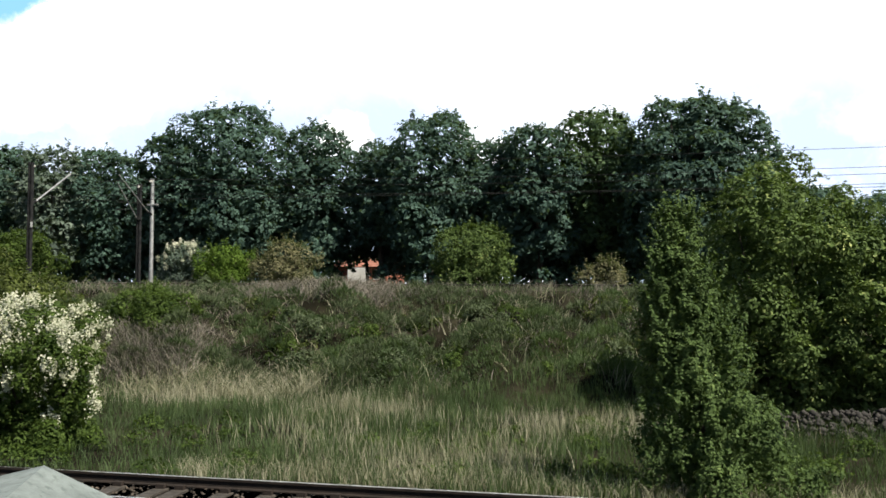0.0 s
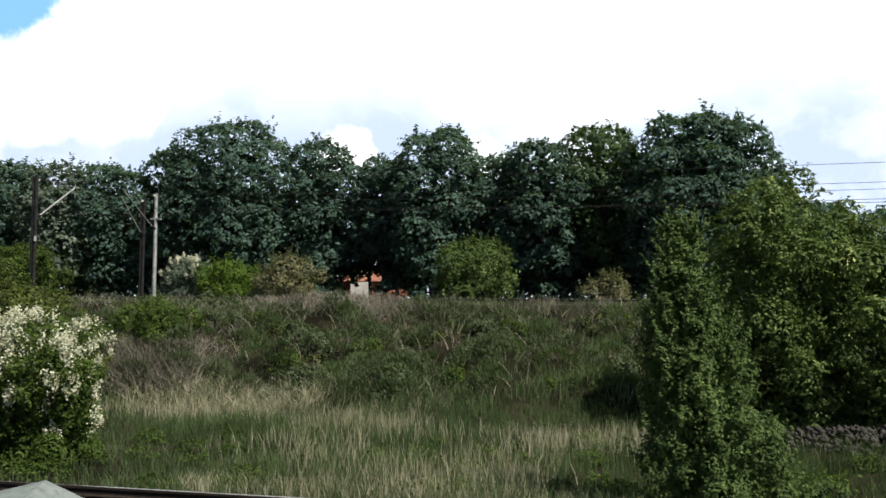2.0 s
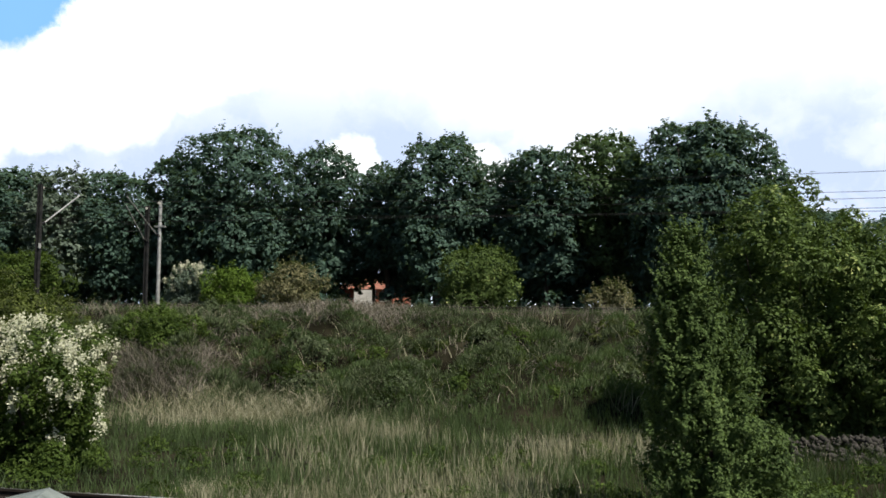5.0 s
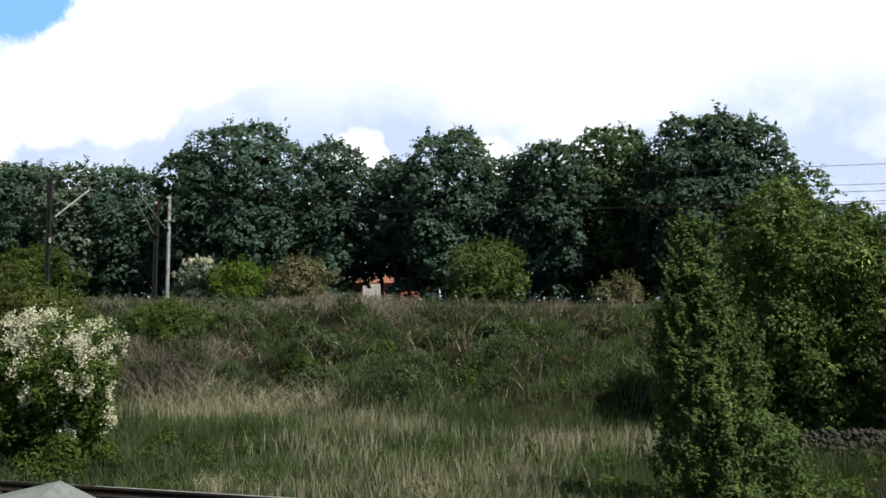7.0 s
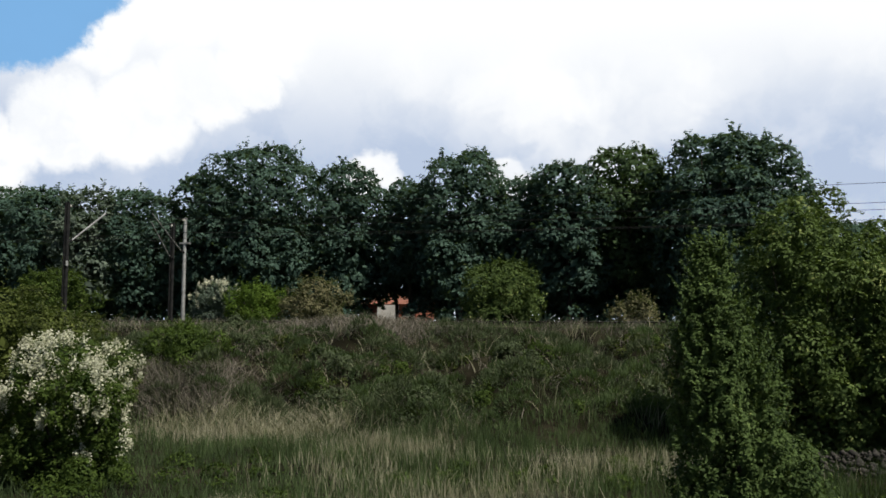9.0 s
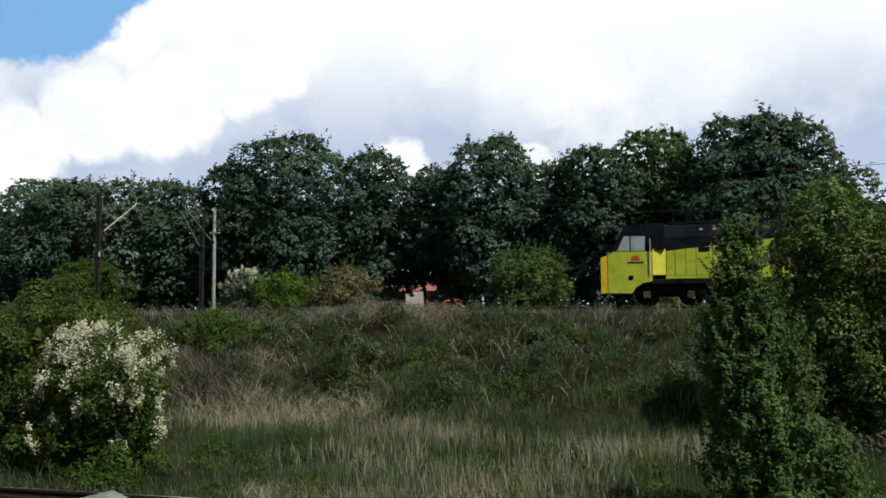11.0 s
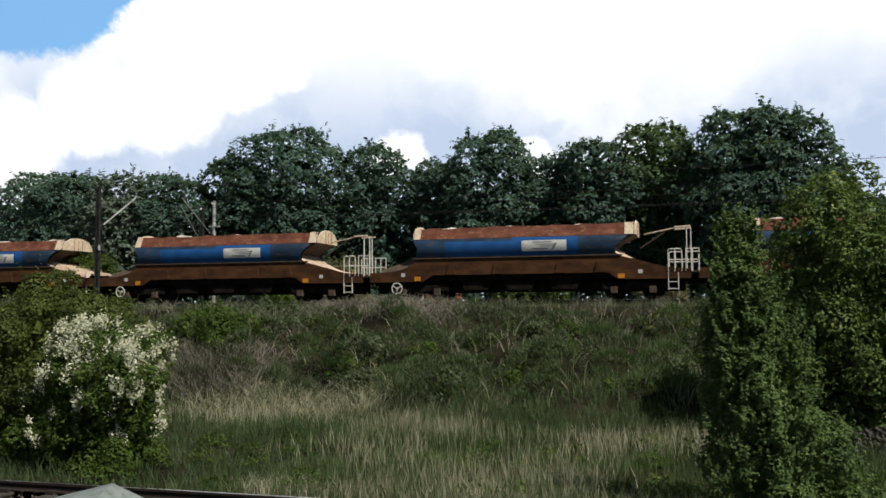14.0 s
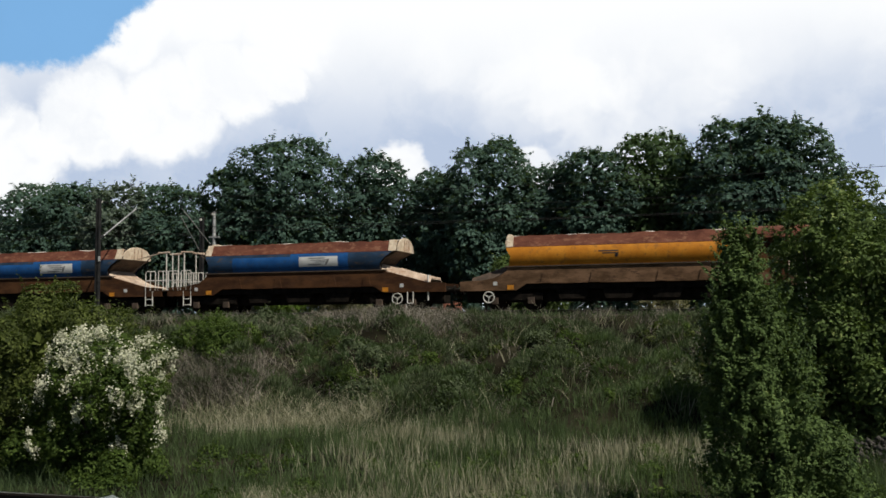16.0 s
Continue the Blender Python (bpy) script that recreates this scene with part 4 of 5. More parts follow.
def build_locomotive():
    t = thing("locomotive", "lime and orange diesel freight locomotive with a black roof", "locomotive")
    H, C = 1.20, 1.40
    W = -H
    # hood
    bm = bmesh.new()
    sweep(bm, [(-H, 1.22), (H, 1.22), (H, 3.22), (0.86, 3.78), (0.5, 3.88), (-0.5, 3.88), (-0.86, 3.78), (-H, 3.22)], 2.3, 19.3)
    part("hood", bm, "black_paint", t)
    block("solebar", (0.9, -1.3, 1.02), (20.8, 1.3, 1.26), "grime", t, 0.03)
    for a, b in ((3.2, 6.6), (7.0, 9.6), (10.2, 12.4), (14.2, 18.0)):
        block("roof_housing", (a, -0.7, 3.85), (b, 0.7, 3.97), "black_paint", t, 0.04)
    # body doors: lime ahead, orange behind, split along a slanting line
    top_lime = [(3.0, 2.55), (3.35, 2.60), (6.0, 2.84), (8.4, 3.10), (10.0, 3.24), (10.95, 3.28)]
    cuts = [3.02, 3.42, 3.9, 4.36, 5.10, 5.84, 6.58, 7.22, 8.0, 8.8, 9.5, 10.17]
    for yy, sgn in ((W, 1), (H, -1)):
        y0, y1 = (yy - 0.035, yy + 0.005) if sgn > 0 else (yy - 0.005, yy + 0.035)
        for a, b in zip(cuts, cuts[1:]):
            plate("body_door", [(a + 0.012, 1.42), (b - 0.012, 1.42)] + clip_profile(top_lime, a + 0.012, b - 0.012)[::-1], y0, y1, "lime_paint", t)
        plate("body_door", [(10.182, 1.42), (10.22, 1.42), (10.935, 3.275), (10.182, 3.25)], y0, y1, "lime_paint", t)
        plate("body_sill", [(3.0, 1.27), (10.16, 1.27), (10.21, 1.405), (3.0, 1.405)], y0 - 0.02 * sgn, y1, "lime_paint", t)
        plate("body_sill", [(10.18, 1.27), (18.75, 1.27), (18.75, 1.405), (10.23, 1.405)], y0 - 0.02 * sgn, y1, "orange_paint", t)
        plate("body_door", [(10.24, 1.42), (11.78, 1.42), (11.78, 3.27), (10.96, 3.285)], y0, y1, "orange_paint", t)
        for a, b in zip([11.8, 12.9, 13.8, 14.5, 15.2, 15.9, 16.5], [12.9, 13.8, 14.5, 15.2, 15.9, 16.5, 17.0]):
            plate("body_door", [(a + 0.01, 1.42), (b - 0.01, 1.42), (b - 0.01, 3.24 - 0.012 * (b - 11.8)), (a + 0.01, 3.25 - 0.012 * (a - 11.8))], y0, y1, "orange_paint", t)
        plate("body_door", [(17.03, 1.42), (18.15, 1.42), (18.15, 2.72), (17.03, 2.74)], y0 - 0.03 * sgn, y1, "orange_paint", t)
        plate("body_door", [(18.18, 1.42), (18.7, 1.42), (18.7, 2.72), (18.18, 2.72)], y0 - 0.01 * sgn, y1, "orange_paint", t)
        s = y0 - 0.012 if sgn > 0 else y1
        e = s + 0.014
        for u in (4.42, 5.16, 5.90):
            plate("grille", [(u + 0.06, 2.5), (u + 0.56, 2.5), (u + 0.56, 2.72), (u + 0.06, 2.72)], s, e, "black_paint", t)
        for u, w in ((13.92, .24), (14.36, .24), (14.86, .26), (15.28, .24), (15.66, .46), (16.3, .26), (16.68, .2)):
            plate("louvre", [(u, 2.5), (u + w, 2.5), (u + w, 3.0), (u, 3.0)], s, e, "black_paint", t)
        plate("grille", [(13.1, 2.0), (13.46, 2.0), (13.46, 2.45), (13.1, 2.45)], s, e, "black_paint", t)
        plate("hand_bar", [(13.50, 1.95), (13.55, 1.95), (13.55, 2.45), (13.50, 2.45)], s, e, "handrail", t)
        for u in (11.75, 11.92):
            plate("drain_pipe", [(u, 1.42), (u + 0.05, 1.42), (u + 0.05, 3.3), (u, 3.3)], s - 0.01 * sgn, e, "grime", t)
        # the owner's name stands as plain upright bars
        u = 7.32
        for n, w in ((5, 0.292), (4, 0.30), (7, 0.300)):
            for k in range(n):
                plate("name_bar", [(u, 1.97), (u + w - 0.09, 1.97), (u + w - 0.09, 2.40), (u, 2.40)], s - 0.004 * sgn, e, "grey_mark", t)
                u += w
            u += 0.20
        for u in (4.55, 5.15, 5.75, 6.9, 9.1):
            plate("lamp_bracket", [(u, 3.52), (u + 0.14, 3.52), (u + 0.14, 3.60), (u, 3.60)], -0.99 * sgn, -1.02 * sgn, "handrail", t)
    # cabs
    for flip, low, name in ((False, "lime_paint", "front"), (True, "orange_paint", "rear")):
        def X(pts):
            return [(21.7 - u, z) for u, z in pts] if flip else pts
        cab = plate("cab", X([(0.34, 0.62), (1.44, 0.60), (1.62, 0.88), (1.95, 1.08), (2.38, 1.16), (2.38, 2.56), (0.62, 2.58), (0.34, 2.45)]), -C, C, low, t)
        plate("cab_end", X([(0.0, 0.62), (0.335, 0.62), (0.335, 2.44), (0.0, 2.30)]), -C + 0.02, C - 0.02, "yellow_paint", cab, "bright yellow warning panel")
        plate("cab_roof", X([(0.50, 2.53), (0.64, 2.585), (2.38, 2.565), (2.42, 2.56), (2.95, 2.62), (2.95, 3.86), (2.7, 3.90), (1.25, 3.84), (1.05, 3.66)]), -C + 0.03, C - 0.03, "black_paint", cab)
        for sgn in (-1, 1):
            y = sgn * (C - 0.03)
            ya, yb = sorted((y, y + sgn * 0.02))
            plate("cab_window", X([(0.78, 2.62), (1.36, 2.61), (1.36, 3.30), (1.10, 3.30)]), ya, yb, "sky_reflection_glass", cab, "cab window with the pale sky reflection in its colour")
            plate("cab_window", X([(1.42, 2.61), (2.05, 2.59), (2.08, 3.28), (1.42, 3.30)]), ya, yb, "sky_reflection_glass", cab, "cab window with the pale sky reflection in its colour")
            ya, yb = sorted((sgn * C, sgn * (C + 0.03)))
            rod("grab_rail", [((21.7 - u if flip else u), sgn * (C + 0.05), z) for u, z in ((2.30, 1.5), (2.30, 3.15))], 0.022, "handrail", cab)
            # slanting panel from the cab to the narrower hood
            bm = bmesh.new()
            a, b = (2.40, 3.0)
            ring = [(a, sgn * (C - 0.01)), (b, sgn * (H + 0.02)), (b, sgn * (H - 0.1)), (a, sgn * (H - 0.1))]
            lowv = [bm.verts.new((21.7 - u if flip else u, y, 1.45)) for u, y in ring]
            upv = [bm.verts.new((21.7 - u if flip else u, y, 2.66)) for u, y in ring]
            bm.faces.new(lowv)
            bm.faces.new(upv[::-1])
            for i in range(4):
                j = (i + 1) % 4
                bm.faces.new((lowv[i], lowv[j], upv[j], upv[i]))
            bmesh.ops.recalc_face_normals(bm, faces=bm.faces)
            part("corner_panel", bm, "sunlit_corner_yellow" if not flip else low, cab)
        # raked windscreen in two panes, lamps
        for s0, s1 in ((-1.2, -0.06), (0.06, 1.2)):
            bm = bmesh.new()
            q = [(0.585, s0, 2.66), (0.585, s1, 2.66), (0.985, s1, 3.54), (0.985, s0, 3.54)]
            q = [(21.7 - a + 0.02, b, c) for a, b, c in q] if flip else [(a - 0.02, b, c) for a, b, c in q]
            f = bm.faces.new([bm.verts.new(p) for p in q])
            bmesh.ops.solidify(bm, geom=[f], thickness=0.02)
            part("windscreen", bm, "sky_reflection_glass", cab, "raked windscreen pane with the sky's reflection in its colour")
        for y in (-0.95, 0.95):
            block("headlight", ((-0.03, y - 0.16, 1.55) if not flip else (21.7, y - 0.16, 1.55)), ((0.0, y + 0.16, 1.8) if not flip else (21.73, y + 0.16, 1.8)), "insulator", cab, 0.01)
        buffers(t, 21.45 if flip else 0.25, 1 if flip else -1)
        block("buffer_beam", ((20.9, -1.3, 0.75) if flip else (0.05, -1.3, 0.62)), ((21.6, 1.3, 1.05) if flip else (0.7, 1.3, 1.05)), "grime", t, 0.03)
        s = -C - 0.012
        if not flip:
            plate("emblem", [(1.40, 2.16), (1.85, 2.16), (1.78, 2.32), (1.62, 2.40), (1.47, 2.32)], s, s + 0.014, "orange_paint", cab, "plain orange-red dome shape")
            plate("emblem_bar", [(1.25, 2.02), (2.0, 2.02), (2.0, 2.09), (1.25, 2.09)], s, s + 0.014, "grey_mark", cab)
        else:
            plate("emblem_bar", [(19.4, 2.05), (20.3, 2.05), (20.3, 2.10), (19.4, 2.10)], s, s + 0.014, "grey_mark", cab)
            plate("emblem_bar", [(19.6, 2.2), (20.0, 2.2), (20.0, 2.24), (19.6, 2.24)], s, s + 0.014, "grey_mark", cab)
        lamp = 20.15 if flip else 1.4
        bm = bmesh.new()
        tube(bm, (lamp, s, 1.33), (lamp, s + 0.02, 1.33), 0.12, sides=14)
        part("filler_cap", bm, "black_paint", cab)
    block("centre_frame", (1.5, -0.65, 0.45), (20.2, 0.65, 1.05), "grime", t, 0.03)
    block("fuel_tank", (8.0, -1.25, 0.42), (13.7, 1.25, 1.03), "grime", t, 0.08)
    wheels = bogie(t, 4.1, 2.0, 0.53, 3) + bogie(t, 17.6, 2.0, 0.53, 3)
    return t, wheels


def chute(parent, u0, z0, u1, z1, curved=False):
    """The open tray that carries the stone belt past the wagon's end."""
    n = 8
    line = []
    for k in range(n + 1):
        f = k / n
        dip = -0.22 * math.sin(math.pi * f) if curved else -0.03 * math.sin(math.pi * f)
        line.append((u0 + (u1 - u0) * f, z0 + (z1 - z0) * f + dip))
    plate("chute", line + [(u, z - 0.09) for u, z in reversed(line)], -0.85, 0.85, "chute_steel", parent, "worn pale steel conveyor tray")
    deep = 0.20 if curved else 0.34
    for s in (-1, 1):
        # leaning cover plates along the tray
        bm = bmesh.new()
        rows = [[bm.verts.new((u, s * y, z + dz)) for y, dz in ((0.86, 0.03), (1.22, -deep), (1.18, -deep - 0.02), (0.82, 0.0))] for u, z in line]
        for a, b in zip(rows, rows[1:]):
            for i in range(4):
                j = (i + 1) % 4
                bm.faces.new((a[i], a[j], b[j], b[i]))
        bm.faces.new(rows[0])
        bm.faces.new(rows[-1])
        bmesh.ops.recalc_face_normals(bm, faces=bm.faces)
        # sun and shade put into the colour: right-end covers pale, left-end ones brown
        part("chute_side", bm, "chute_steel" if u1 > u0 else "mud_shade_brown", parent)


def walkway(parent, u, way):
    """Railed end platform with a ladder; way: the direction of the wagon's end."""
    def p(a, y, z):
        return (u + way * a, y, z)
    block("platform", tuple(min(a, b) for a, b in zip(p(-0.2, -1.3, 1.26), p(1.45, 1.3, 1.33))), tuple(max(a, b) for a, b in zip(p(-0.2, -1.3, 1.26), p(1.45, 1.3, 1.33))), "mud_shade_brown", parent, 0.01)
    for y in (-1.28, 1.28):
        for pts in ([(0, y, 1.3), (0, y, 2.3), (0.08, y, 2.36), (0.55, y, 2.36), (0.62, y, 2.3), (0.62, y, 1.3)], [(0, y, 1.85), (1.4, y, 1.85)], [(0.8, y, 1.3), (0.8, y, 2.36), (1.4, y, 2.36), (1.4, y, 1.3)], [(0.3, y, 1.3), (0.3, y, 2.36)], [(1.1, y, 1.3), (1.1, y, 2.36)]):
            rod("railing", [p(*q) for q in pts], 0.028, "handrail", parent)
        for a in (0.0, 0.45):
            rod("ladder_rail", [p(a, y, 1.26), p(a, y, 0.44)], 0.03, "handrail", parent)
        for z in (0.5, 0.82, 1.1):
            rod("ladder_rung", [p(0, y, z), p(0.45, y, z)], 0.022, "handrail", parent)
    for a, y in ((0.85, -0.6), (1.05, -0.3), (0.85, 0.6)):
        rod("post", [p(a, y, 1.3), p(a, y, 3.45)], 0.035, "handrail", parent)
    rod("top_bar", [p(0.3, -0.6, 3.42), p(1.05, -0.6, 3.45)], 0.05, "chute_steel", parent)
    rod("top_bar", [p(0.3, 0.6, 3.42), p(1.05, 0.6, 3.45)], 0.05, "chute_steel", parent)
    rod("strut", [p(-1.1, -0.5, 3.12), p(0.35, -0.55, 3.40)], 0.035, "chute_steel", parent)
    rod("strut", [p(-1.3, -0.5, 2.45), p(-0.15, -0.55, 3.2)], 0.03, "mud_shade_brown", parent)


def hand_wheel(parent, u):
    bm = bmesh.new()
    for k in range(20):
        a, b = k * math.pi / 10, (k + 1) * math.pi / 10
        tube(bm, (u + 0.27 * math.cos(a), -1.36, 0.66 + 0.27 * math.sin(a)), (u + 0.27 * math.cos(b), -1.36, 0.66 + 0.27 * math.sin(b)), 0.028, sides=6)
    for k in range(3):
        a = k * 2.094 + 0.5
        tube(bm, (u, -1.36, 0.66), (u + 0.27 * math.cos(a), -1.36, 0.66 + 0.27 * math.sin(a)), 0.022, sides=6)
    tube(bm, (u, -1.4, 0.66), (u, -1.2, 0.66), 0.05)
    part("hand_wheel", bm, "handrail", parent, "pale spoked brake wheel")


def end_cap(parent, u, way, mat):
    """Arched end plate above the rim."""
    arch = [(1.28 * math.cos(a), 3.10 + 0.74 * math.sin(a) ** 0.9) for a in [math.pi * k / 14 for k in range(15)]]
    bm = bmesh.new()
    sweep(bm, arch, u, u + way * 0.09)
    cap = part("end_cap", bm, mat, parent)
    for y in (-0.35, 0.0, 0.35):
        block("stiffener", (min(u + way * 0.09, u + way * 0.15), y - 0.03, 3.12), (max(u + way * 0.09, u + way * 0.15), y + 0.03, 3.72), "chute_steel", cap, 0.005)


def bulge(z):
    """Half width of a hopper's rounded side at a height."""
    return 1.22 + 0.20 * math.sin(math.pi * (0.08 + 0.72 * (z - 2.17) / 0.93))


def curved(name, left, right, off, mat, parent, s, label="", thick=0.02):
    """A sheet on the hopper's rounded side between two lines of (u, z) points; s: which side."""
    z0, z1 = left[0][1], left[-1][1]
    bm = bmesh.new()
    rows = []
    for k in range(13):
        z = z0 + (z1 - z0) * k / 12
        a = float(np.interp(z, [q[1] for q in left], [q[0] for q in left]))
        b = float(np.interp(z, [q[1] for q in right], [q[0] for q in right]))
        y = bulge(z) + off
        rows.append([bm.verts.new(v) for v in ((a, s * y, z), (b, s * y, z), (b, s * (y - thick), z), (a, s * (y - thick), z))])
    for a, b in zip(rows, rows[1:]):
        for i in range(4):
            bm.faces.new((a[i], a[(i + 1) % 4], b[(i + 1) % 4], b[i]))
    bm.faces.new(rows[0])
    bm.faces.new(rows[-1])
    bmesh.ops.recalc_face_normals(bm, faces=bm.faces)
    return part(name, bm, mat, parent, label)


def build_wagon(seed, left, right, paint="blue", number=False):
    """A stone hopper wagon; left and right name the kind of each end: chute, walkway or canopy."""
    rng = np.random.default_rng(seed)
    label = {"blue": "rusty blue ballast hopper wagon with a white side panel", "amber": "weathered amber ballast hopper wagon with a rusty rim"}[paint]
    t = thing("hopper_wagon", label, "wagon", "wagons of the train")
    skin = "blue_dull" if paint == "blue" else "amber_paint"
    low = "brown_dirt" if paint == "blue" else "tan_dirt"
    # lower side: sill and sloping shoulders
    sill = [(-2.3, 1.45), (-2.3, 0.98), (0.55, 0.98), (1.05, 1.30), (9.75, 1.30), (10.25, 0.98), (13.55, 0.98), (13.55, 1.42), (12.5, 1.50), (10.25, 2.12), (0.15, 2.12), (0.05, 1.92), (-0.35, 1.66), (-1.1, 1.50)]
    for y0, y1 in ((-1.30, -1.16), (1.16, 1.30)):
        plate("side_sill", sill, y0, y1, low, t, "brown dirty steel side sill")
    block("underframe", (-2.2, -1.16, 1.02), (13.45, 1.16, 1.28), "grime", t, 0.02)
    for u in (1.75, 4.1, 7.2, 9.1):
        for y in (-1.345, 1.295):
            plate("gusset", [(u, 1.32), (u + 0.5, 1.32), (u + 0.36, 1.86), (u + 0.14, 1.86)], y, y + 0.05, low, t)
    plate("shoulder", [(0.0, 2.12), (10.4, 2.12), (10.4, 2.17), (0.0, 2.17)], -1.36, 1.36, "mud_shade_brown", t)
    # hopper: dark rusty core with concave ends, painted skins on the sides
    core = [(0.18, 2.17), (10.12, 2.17), (10.06, 2.45), (10.35, 2.78), (11.05, 3.10), (0.06, 3.10), (0.10, 2.95), (0.30, 2.62)]
    plate("hopper", core, -1.22, 1.22, "mud_shade_brown", t, "rust-stained hopper body")
    for s in (-1, 1):
        side = curved("side_sheet", [(0.18, 2.18), (0.30, 2.62), (0.11, 2.95), (0.07, 3.09)], [(10.10, 2.18), (10.06, 2.45), (10.30, 2.74), (10.75, 3.09)], 0.0, skin, t, s)
        if paint == "blue":
            curved("painted_panel", [(1.72, 2.20), (1.72, 2.94)], [(5.11, 2.20), (5.11, 2.94)], 0.006, "blue_bright", side, s, "brighter blue repainted panel")
            curved("painted_panel", [(5.11, 2.20), (5.11, 3.085)], [(8.36, 2.20), (8.36, 3.085)], 0.007, "blue_bright", side, s, "brighter blue repainted panel")
            pan = curved("side_panel", [(5.62, 2.40), (5.62, 2.92)], [(7.80, 2.40), (7.80, 2.92)], 0.013, "white_panel", side, s, "white panel with a grey mark", 0.012)
            for u0, u1, z0, z1, slip in ((6.15, 7.05, 2.80, 2.86, 0.05), (6.25, 7.2, 2.70, 2.74, 0.08), (6.5, 7.25, 2.62, 2.65, 0.06), (6.15, 6.9, 2.49, 2.54, 0.0), (7.08, 7.2, 2.47, 2.78, 0.16)):
                curved("mark", [(u0, z0), (u0 + slip, z1)], [(u1, z0), (u1 + slip, z1)], 0.017, "panel_mark", pan, s, "", 0.006)
        else:
            for u0, u1, z0, z1, slip in ((4.55, 5.5, 2.76, 2.82, 0.02), (4.75, 5.5, 2.66, 2.71, 0.02), (5.34, 5.48, 2.50, 2.66, 0.02)):
                curved("mark", [(u0, z0), (u0 + slip, z1)], [(u1, z0), (u1 + slip, z1)], 0.005, "grey_mark", side, s, "", 0.006)
        if number and s < 0:
            cu = bpy.data.curves.new("fleet_digits", "FONT")
            cu.body, cu.size, cu.extrude = "03", 0.98, 0.004
            tmp = bpy.data.objects.new("fleet_digits", cu)
            scene.collection.objects.link(tmp)
            me = bpy.data.meshes.new_from_object(tmp.evaluated_get(bpy.context.evaluated_depsgraph_get()))
            bpy.data.objects.remove(tmp)
            me.materials.clear()
            me.materials.append(M["white_panel"])
            me.transform(Matrix.Translation((0.16, 0, 2.32)) @ Matrix.Rotation(math.pi / 2, 4, "X") @ Matrix.Diagonal((0.88, 1.03, 1, 1)))
            for v in me.vertices:
                v.co.y -= bulge(v.co.z) + 0.012
            ob = new("fleet_digits", me)
            ob.parent = side
            tagged(ob, "white painted digits")
    # rim sheets lean inwards over a load of stone
    lip = bulge(3.10) + 0.01
    for s in (-1, 1):
        bm = bmesh.new()
        rows = []
        for k in range(29):
            u, dent = 0.12 + 10.83 * k / 28, rng.normal(0, 0.022)
            rows.append([bm.verts.new((u, s * y, z)) for y, z in ((lip, 3.10), (1.06 + dent * 0.6, 3.66 + dent), (1.0 + dent * 0.6, 3.66 + dent), (lip - 0.06, 3.10))])
        for a, b in zip(rows, rows[1:]):
            for i in range(4):
                bm.faces.new((a[i], a[(i + 1) % 4], b[(i + 1) % 4], b[i]))
        bm.faces.new(rows[0])
        bm.faces.new(rows[-1])
        bmesh.ops.recalc_face_normals(bm, faces=bm.faces)
        part("rim_sheet", bm, "rust", t, "flaking rust-red rim with a dented edge")
        # cream strips put the sunlight on the rim's ends into the colour
        for a, b in ((0.10, 0.42), (10.55, 10.97)):
            bm = bmesh.new()
            sweep(bm, [(s * (lip + 0.02), 3.11), (s * 1.085, 3.69), (s * 1.05, 3.69), (s * (lip - 0.02), 3.11)], a, b)
            part("sunlit_rim_end", bm, "cream_paint", t, "end of the rim, its sunlight painted in cream")
    xs = np.linspace(0.3, 10.8, 43)
    ys = np.linspace(-1.02, 1.02, 9)
    gx, gy = np.meshgrid(xs, ys)
    hz = 3.56 + 0.20 * (1 - (gy / 1.02) ** 2) * (0.5 + 0.5 * np.sin(gx * 1.9 + seed)) + rng.normal(0, 0.025, gx.shape)
    v = np.stack([gx.ravel(), gy.ravel(), hz.ravel()], 1)
    i = (np.arange(8)[:, None] * 43 + np.arange(42)).ravel()[:, None]
    raw("stone_load", v, i + np.array((0, 1, 44, 43)), "stone_load", t, "pale crushed stone load")
    end_cap(t, 0.12, -1, "cream_paint" if left != "canopy" else "rust")
    end_cap(t, 11.0, 1, "cream_paint")
    # ends
    if left == "chute":
        chute(t, 0.15, 2.22, -1.75, 1.62)
        hand_wheel(t, -0.82)
    elif left == "walkway":
        chute(t, 0.15, 2.25, -1.0, 1.45, True)
        walkway(t, -0.85, -1)
    if right == "chute":
        chute(t, 10.05, 2.46, 12.7, 1.72)
        hand_wheel(t, 11.03)
        rod("coupling_pole", [(12.62, -1.2, 1.85), (12.62, -1.2, 0.55)], 0.05, "handrail", t)
        rod("step_iron", [(11.55, -1.3, 1.0), (11.55, -1.3, 0.42), (11.85, -1.3, 0.42), (11.85, -1.3, 1.0)], 0.03, "handrail", t)
    elif right == "walkway":
        chute(t, 10.05, 2.5, 12.4, 1.5, True)
        walkway(t, 12.52, 1)
    for side_u, kind in ((-1, left), (1, right)):
        if kind != "canopy":
            continue
        def q(a):
            return a if side_u < 0 else 11.1 - a
        roof = [(1.30 * math.cos(a), 3.20 + 0.62 * math.sin(a) ** 0.8) for a in [math.pi * k / 12 for k in range(13)]]
        inner = [(y * 0.95, 3.20 + (z - 3.20) * 0.92) for y, z in roof]
        bm = bmesh.new()
        sweep(bm, roof + inner[::-1], q(-2.95), q(-0.15))
        part("canopy", bm, "cream_paint" if paint == "blue" else "rust", t, "arched weathered canopy over the machinery")
        for a in (-2.2, -0.5):
            for y in (-1.22, 1.22):
                rod("canopy_post", [(q(a), y, 1.3), (q(a), y, 3.22)], 0.05, "chute_steel", t)
